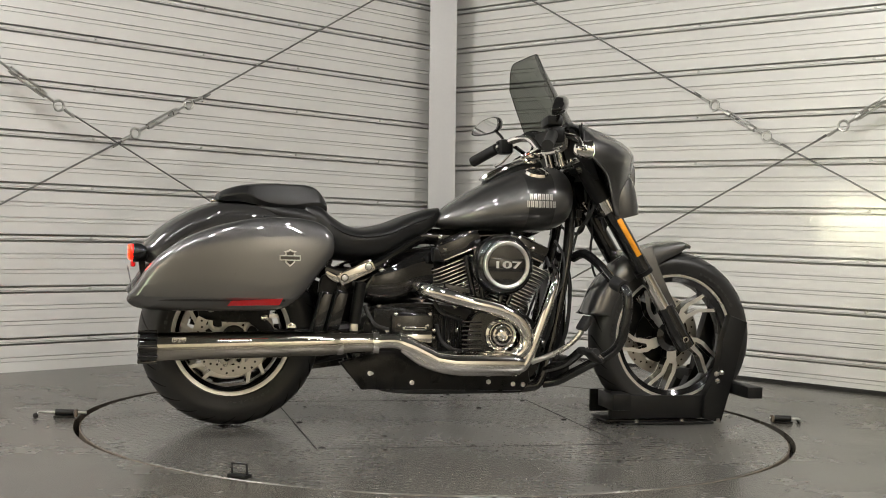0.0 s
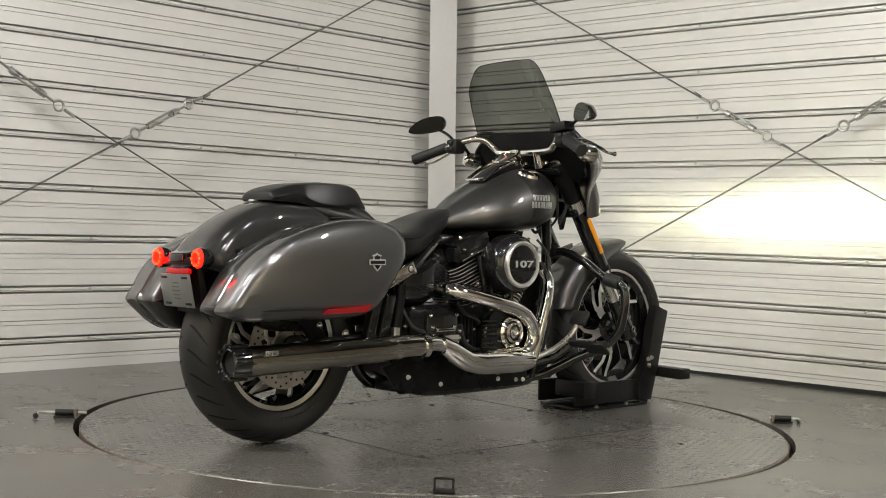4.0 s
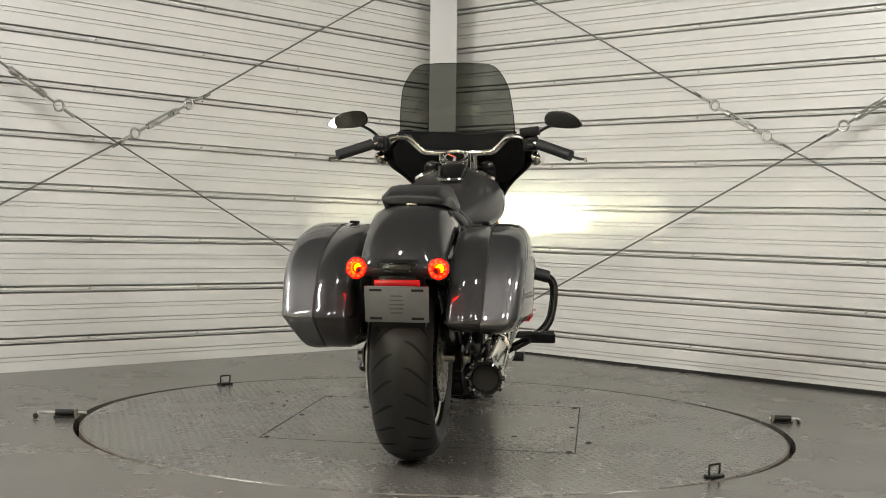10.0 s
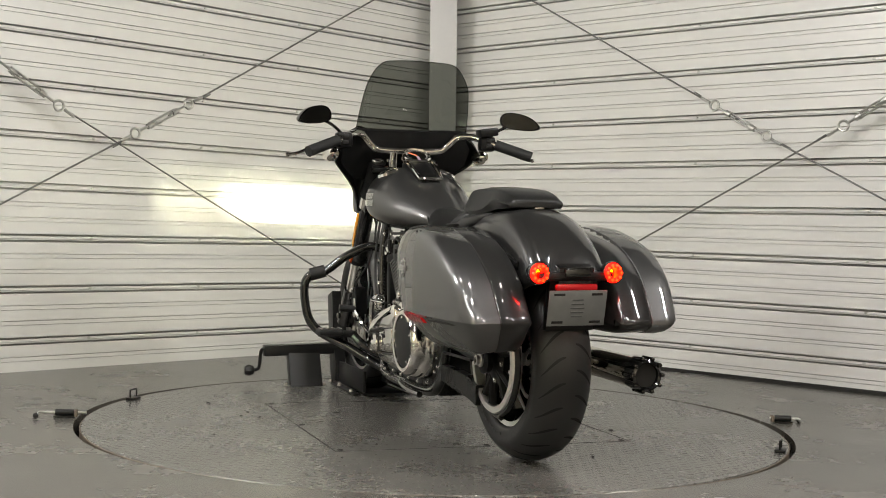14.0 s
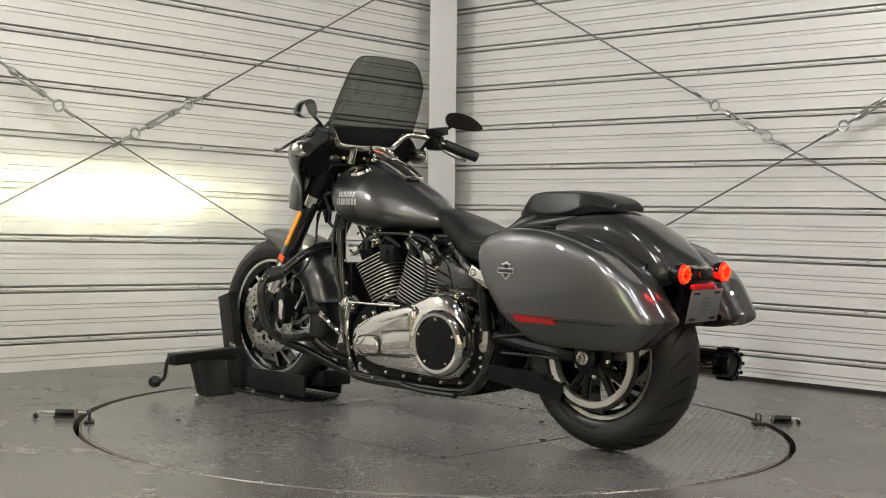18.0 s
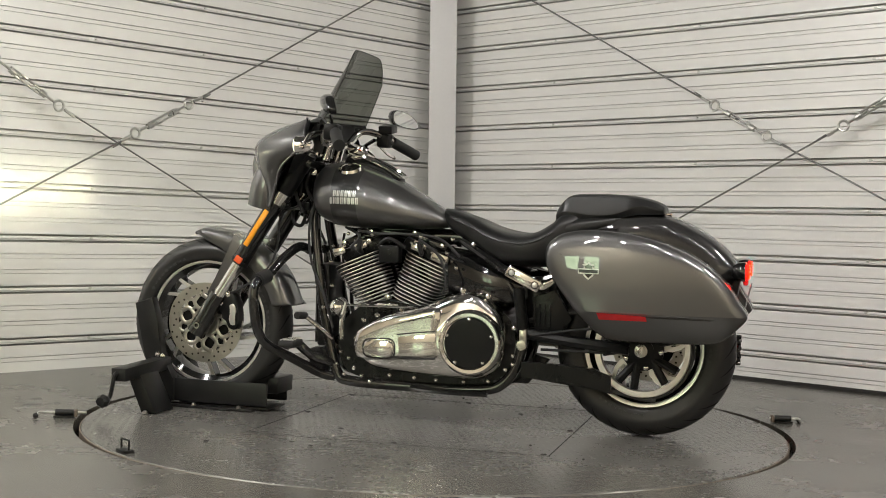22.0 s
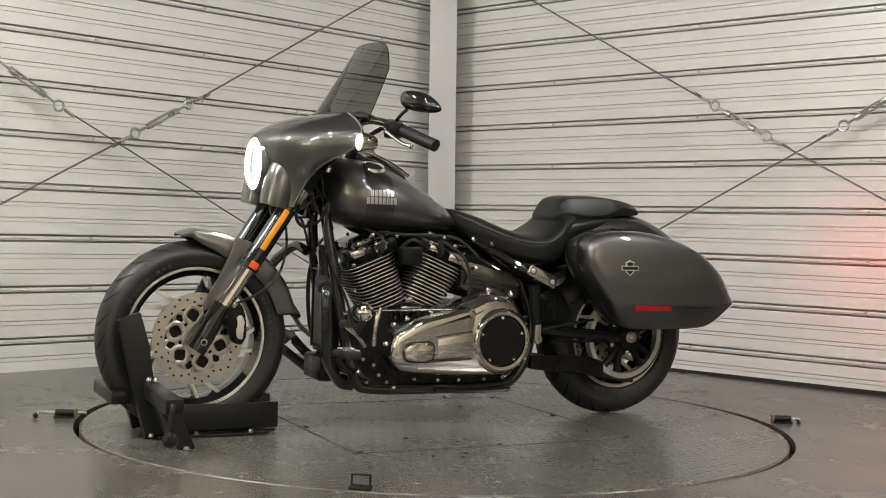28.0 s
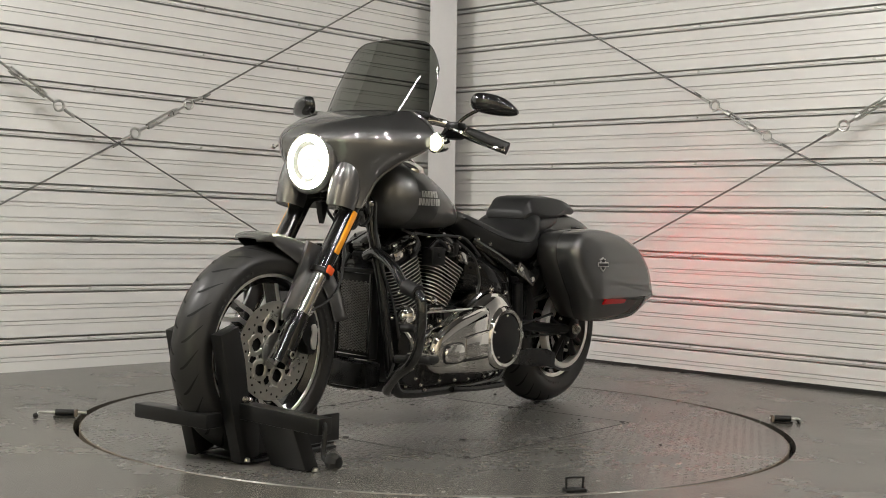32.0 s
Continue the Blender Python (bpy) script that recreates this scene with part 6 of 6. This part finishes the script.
# crankcase ribs, oil lines and lifter blocks on the right
for k in range(5):
    part("crankcase_rib", box((-0.03 + 0.017 * k, -0.128, 0.335), (0.007, 0.016, 0.11), 0.003), CAST, engine)
for x in (0.115, 0.215):
    lb = part("lifter_block", box((x, -0.135, 0.408), (0.07, 0.05, 0.03), 0.006), BLACK, engine)
    for q in (-0.026, 0.026):
        bolt(x + q, -0.160, 0.410, 0.0052, lb, (0, -1, 0))
for pts in (((0.06, -0.13, 0.36), (0.02, -0.15, 0.38), (-0.03, -0.15, 0.40), (-0.06, -0.14, 0.44)), ((0.07, -0.13, 0.27), (0.02, -0.15, 0.27), (-0.03, -0.15, 0.30), (-0.05, -0.15, 0.36)),
            ((-0.30, -0.13, 0.42), (-0.27, -0.15, 0.36), (-0.22, -0.155, 0.34)), ((0.36, -0.10, 0.60), (0.385, -0.13, 0.50), (0.38, -0.13, 0.38), (0.35, -0.12, 0.28)), ((0.43, -0.09, 0.62), (0.45, -0.11, 0.50), (0.44, -0.11, 0.34), (0.40, -0.11, 0.24))):
    part("oil_line", tube(pts, 0.0075, 8, 6), GRIP, engine)
part("oil_dipstick", lathe([(0.018, 0), (0.020, 0.012), (0.012, 0.020), (0.0001, 0.021)], (0.085, -0.13, 0.325), (0, -1, 0), 16), CHROME, engine)
part("ignition_coil", box((-0.03, -0.10, 0.60), (0.06, 0.05, 0.05), 0.008), CAST, engine)
for pts in (((0.50, 0.06, 0.98), (0.53, 0.09, 0.90), (0.53, 0.10, 0.82), (0.50, 0.09, 0.74)), ((0.50, -0.06, 0.98), (0.53, -0.09, 0.90), (0.54, -0.10, 0.80), (0.51, -0.09, 0.72)), ((0.47, 0.04, 0.93), (0.50, 0.06, 0.84), (0.46, 0.07, 0.76), (0.44, 0.08, 0.68)),
            ((0.56, 0.04, 0.74), (0.55, 0.05, 0.70), (0.52, 0.05, 0.69), (0.50, 0.06, 0.73))):
    part("wiring_loom", tube(pts, 0.0065, 8, 5), GRIP, bike)
for y in (-0.055, 0.0, 0.055):
    part("loom_clip", box((0.50, y, 0.76), (0.02, 0.012, 0.03), 0.003), SATIN, bike)
for s in (-1, 1):
    part("headset_nut", lathe([(0.022, 0), (0.024, 0.006), (0.020, 0.014), (0.0001, 0.016)], along(0.762, s * 0.055, -0.01), UPV, 14), CHROME, fork)

# ----- wheel chock, bolted to the table -----
chock = thing("wheel_chock", "black steel wheel chock clamping the front tyre", "wheel chock")
for s in (1, -1):
    y0 = s * 0.095 - 0.015
    part("cradle_plate", prism([(1.155, 0.378), (1.085, 0.402), (1.055, 0.30), (1.045, 0.20), (0.99, 0.105), (0.99, 0.02), (1.06, 0.004), (1.10, 0.15)], y0 - 0.022, y0 + 0.022, 0.004), CHOCK, chock, "folded black steel upright")
    part("side_rail", box(((0.63 + 1.03) / 2, y0, 0.062), (0.42, 0.012, 0.085), 0.003), CHOCK, chock)
    part("rail_flange", box(((0.65 + 1.04) / 2, y0 + s * 0.02, 0.006), (0.36, 0.028, 0.008), 0.002), CHOCK, chock)
    for x in (0.72, 0.90, 1.045):
        bolt(x, y0 + s * 0.028, 0.010, 0.008, chock, (0, 0, 1), STEEL, 0.009)
    for x, z in ((1.055, 0.19), (1.035, 0.185), (1.04, 0.16)):
        bolt(x, y0 + s * 0.022, z, 0.0085, chock, (0, s, 0), STEEL, 0.008)
part("cross_beam", box((1.132, -0.095, 0.130), (0.060, 0.31, 0.042), 0.004), CHOCK, chock, "black box-section cross beam")
part("cross_beam", box((1.045, 0.235, 0.152), (0.056, 0.34, 0.046), 0.004, Matrix.Rotation(radians(-2), 3, "X")), CHOCK, chock, "black box-section cross beam")
part("leg_plate", prism([(1.070, 0.14), (1.018, 0.14), (0.952, 0.003), (1.008, 0.003)], 0.165, 0.303, 0.003), CHOCK, chock, "leaning black steel leg")
part("rear_stop", box((0.652, -0.085, 0.085), (0.070, 0.150, 0.060), 0.004), CHOCK, chock)
part("floor_plate", box((0.83, -0.015, 0.008), (0.42, 0.16, 0.008), 0.002), CHOCK, chock)
part("crank", tube([(1.05, 0.400, 0.155), (1.055, 0.414, 0.142), (1.065, 0.418, 0.080), (1.07, 0.426, 0.064), (1.07, 0.448, 0.060)], 0.0075, 8, 4), CHOCK, chock)
part("crank_knob", lathe([(0.0001, -0.022), (0.018, -0.018), (0.024, -0.004), (0.024, 0.008), (0.016, 0.02), (0.0001, 0.022)], (1.07, 0.460, 0.060), (0, 1, 0), 8), CHOCK, chock, "black star knob")
for y in (0.15, 0.318):
    bolt(0.985, y, 0.003, 0.009, chock, (0, 0, 1), STEEL, 0.009)

# ---------- bracing wires with turnbuckles, floor bolts ----------
OFF = 0.12


def brace(name, frame_m, side, a, b, e0, e1):
    """A wire rope in front of a wall from a to b, (distance from the corner, height), with a turnbuckle between e0 and e1."""
    ob = thing(name, "steel wire brace with a turnbuckle in front of the wall", "wire brace", "wall bracing wires")
    ob.matrix_world = frame_m
    P = lambda q: Vector((q[0], side * OFF, q[1]))
    a, b, e0, e1 = P(a), P(b), P(e0), P(e1)
    d = (e1 - e0).normalized()
    n = d.cross(Vector((0, 1, 0))).normalized()
    part("wire", rod(a, e0 - d * 0.02, 0.0042, 8), CABLE, ob)
    part("wire", rod(e1 + d * 0.02, b, 0.0042, 8), CABLE, ob)
    for e, q in ((e0, 1), (e1, -1)):
        part("eye", tube([e + 0.023 * (math.cos(t) * d + math.sin(t) * n) for t in [2 * math.pi * k / 10 for k in range(10)]], 0.0058, 8, 2, closed=True), ZINC, ob)
        part("thread", rod(e + d * q * 0.024, e + d * q * 0.13, 0.006, 8), ZINC, ob)
        part("ferrule", rod(e - d * q * 0.03, e - d * q * 0.085, 0.0075, 8), ZINC, ob)
        part("wire_tail", rod(e - d * q * 0.09 + n * 0.007, e - d * q * 0.135 + n * 0.008, 0.004, 6), CABLE, ob)
    ln = (e1 - e0).length
    p, q = e0 + d * (ln * 0.27), e1 - d * (ln * 0.27)
    for w in (-1, 1):
        part("body_bar", rod(p + n * 0.011 * w, q + n * 0.011 * w, 0.0055, 8), ZINC, ob)
    for c in (p, q):
        part("body_end", rod(c - d * 0.016, c + d * 0.016, 0.014, 10), ZINC, ob)
    return ob


UL = 2.130
brace("wire_brace", WALL_L, 1, (UL - 1.95, 0.045), (UL + 2.3, 2.18), (UL + 0.439, 1.188), (UL + 0.74, 1.362))
brace("wire_brace", WALL_L, 1, (UL + 1.9, 0.10), (UL - 1.75, 2.12), (UL + 0.051, 1.095), (UL - 0.239, 1.256))
UR = 2.025
brace("wire_brace", WALL_R, -1, (UR - 1.75, 2.20), (UR + 1.08, 0.696), (UR - 0.133, 1.324), (UR + 0.15, 1.167))
brace("wire_brace", WALL_R, -1, (UR - 1.90, -0.02), (UR + 1.08, 1.505), (UR + 0.529, 1.203), (UR + 0.79, 1.350))


def floor_bolt(x, y, turn, rustic):
    """A spring bolt screwed to the floor that locks the table."""
    ob = thing("floor_bolt", "small zinc spring bolt screwed to the concrete beside the turntable", "bolt", "turntable lock bolts")
    part("barrel", rod((0.0, 0, 0.018), (0.062, 0, 0.018), 0.011, 12), CHOCK, ob, "dark barrel")
    part("mount_plate", box((0.03, 0, 0.004), (0.07, 0.030, 0.006), 0.0015), CHOCK, ob)
    reach = 0.0 if rustic else 0.024
    part("pin", rod((-0.03 + reach, 0, 0.018), (0.105 - reach, 0, 0.018), 0.0052, 10), ZINC, ob)
    part("handle", tube([(-0.028 + reach, 0, 0.018), (-0.052 + reach, 0, 0.018), (-0.060 + reach, 0.002, 0.012), (-0.062 + reach, -0.022, 0.008)], 0.0045, 8, 3), ZINC, ob)
    part("handle_ball", lathe([(0.0001, -0.009), (0.007, -0.006), (0.0095, 0), (0.007, 0.006), (0.0001, 0.009)], (-0.062 + reach, -0.026, 0.009), (0, 1, 0), 10), GAP, ob)
    part("end_block", box((0.070, 0, 0.016), (0.012, 0.026, 0.024), 0.003), RUST, ob)
    ob.matrix_world = pose(x, y, 0, 0, 0, turn)
    return ob


floor_bolt(-1.315, -0.165, 5, True)
floor_bolt(1.335, 0.20, 182, False)


def motions():
    """Table, motorcycle and wheel chock turn together about the table's axis."""
    for ob, rest in ((table, Matrix()), (bike, LEAN), (chock, Matrix())):
        walk(ob, [(float(t), Matrix.Rotation(radians(a), 4, "Z") @ rest) for t, a in enumerate(TURN)])


TURN = [14.481, 21.38, 28.263, 35.133, 41.99, 48.835, 55.669, 62.494, 69.31, 76.12, 82.922, 89.72, 96.514, 103.305, 110.095, 116.884, 123.673,
        130.465, 137.259, 144.057, 150.86, 157.669, 164.486, 171.311, 178.145, 184.991, 191.848, 198.718, 205.602, 212.502, 219.418, 226.351, 233.303]
motions()
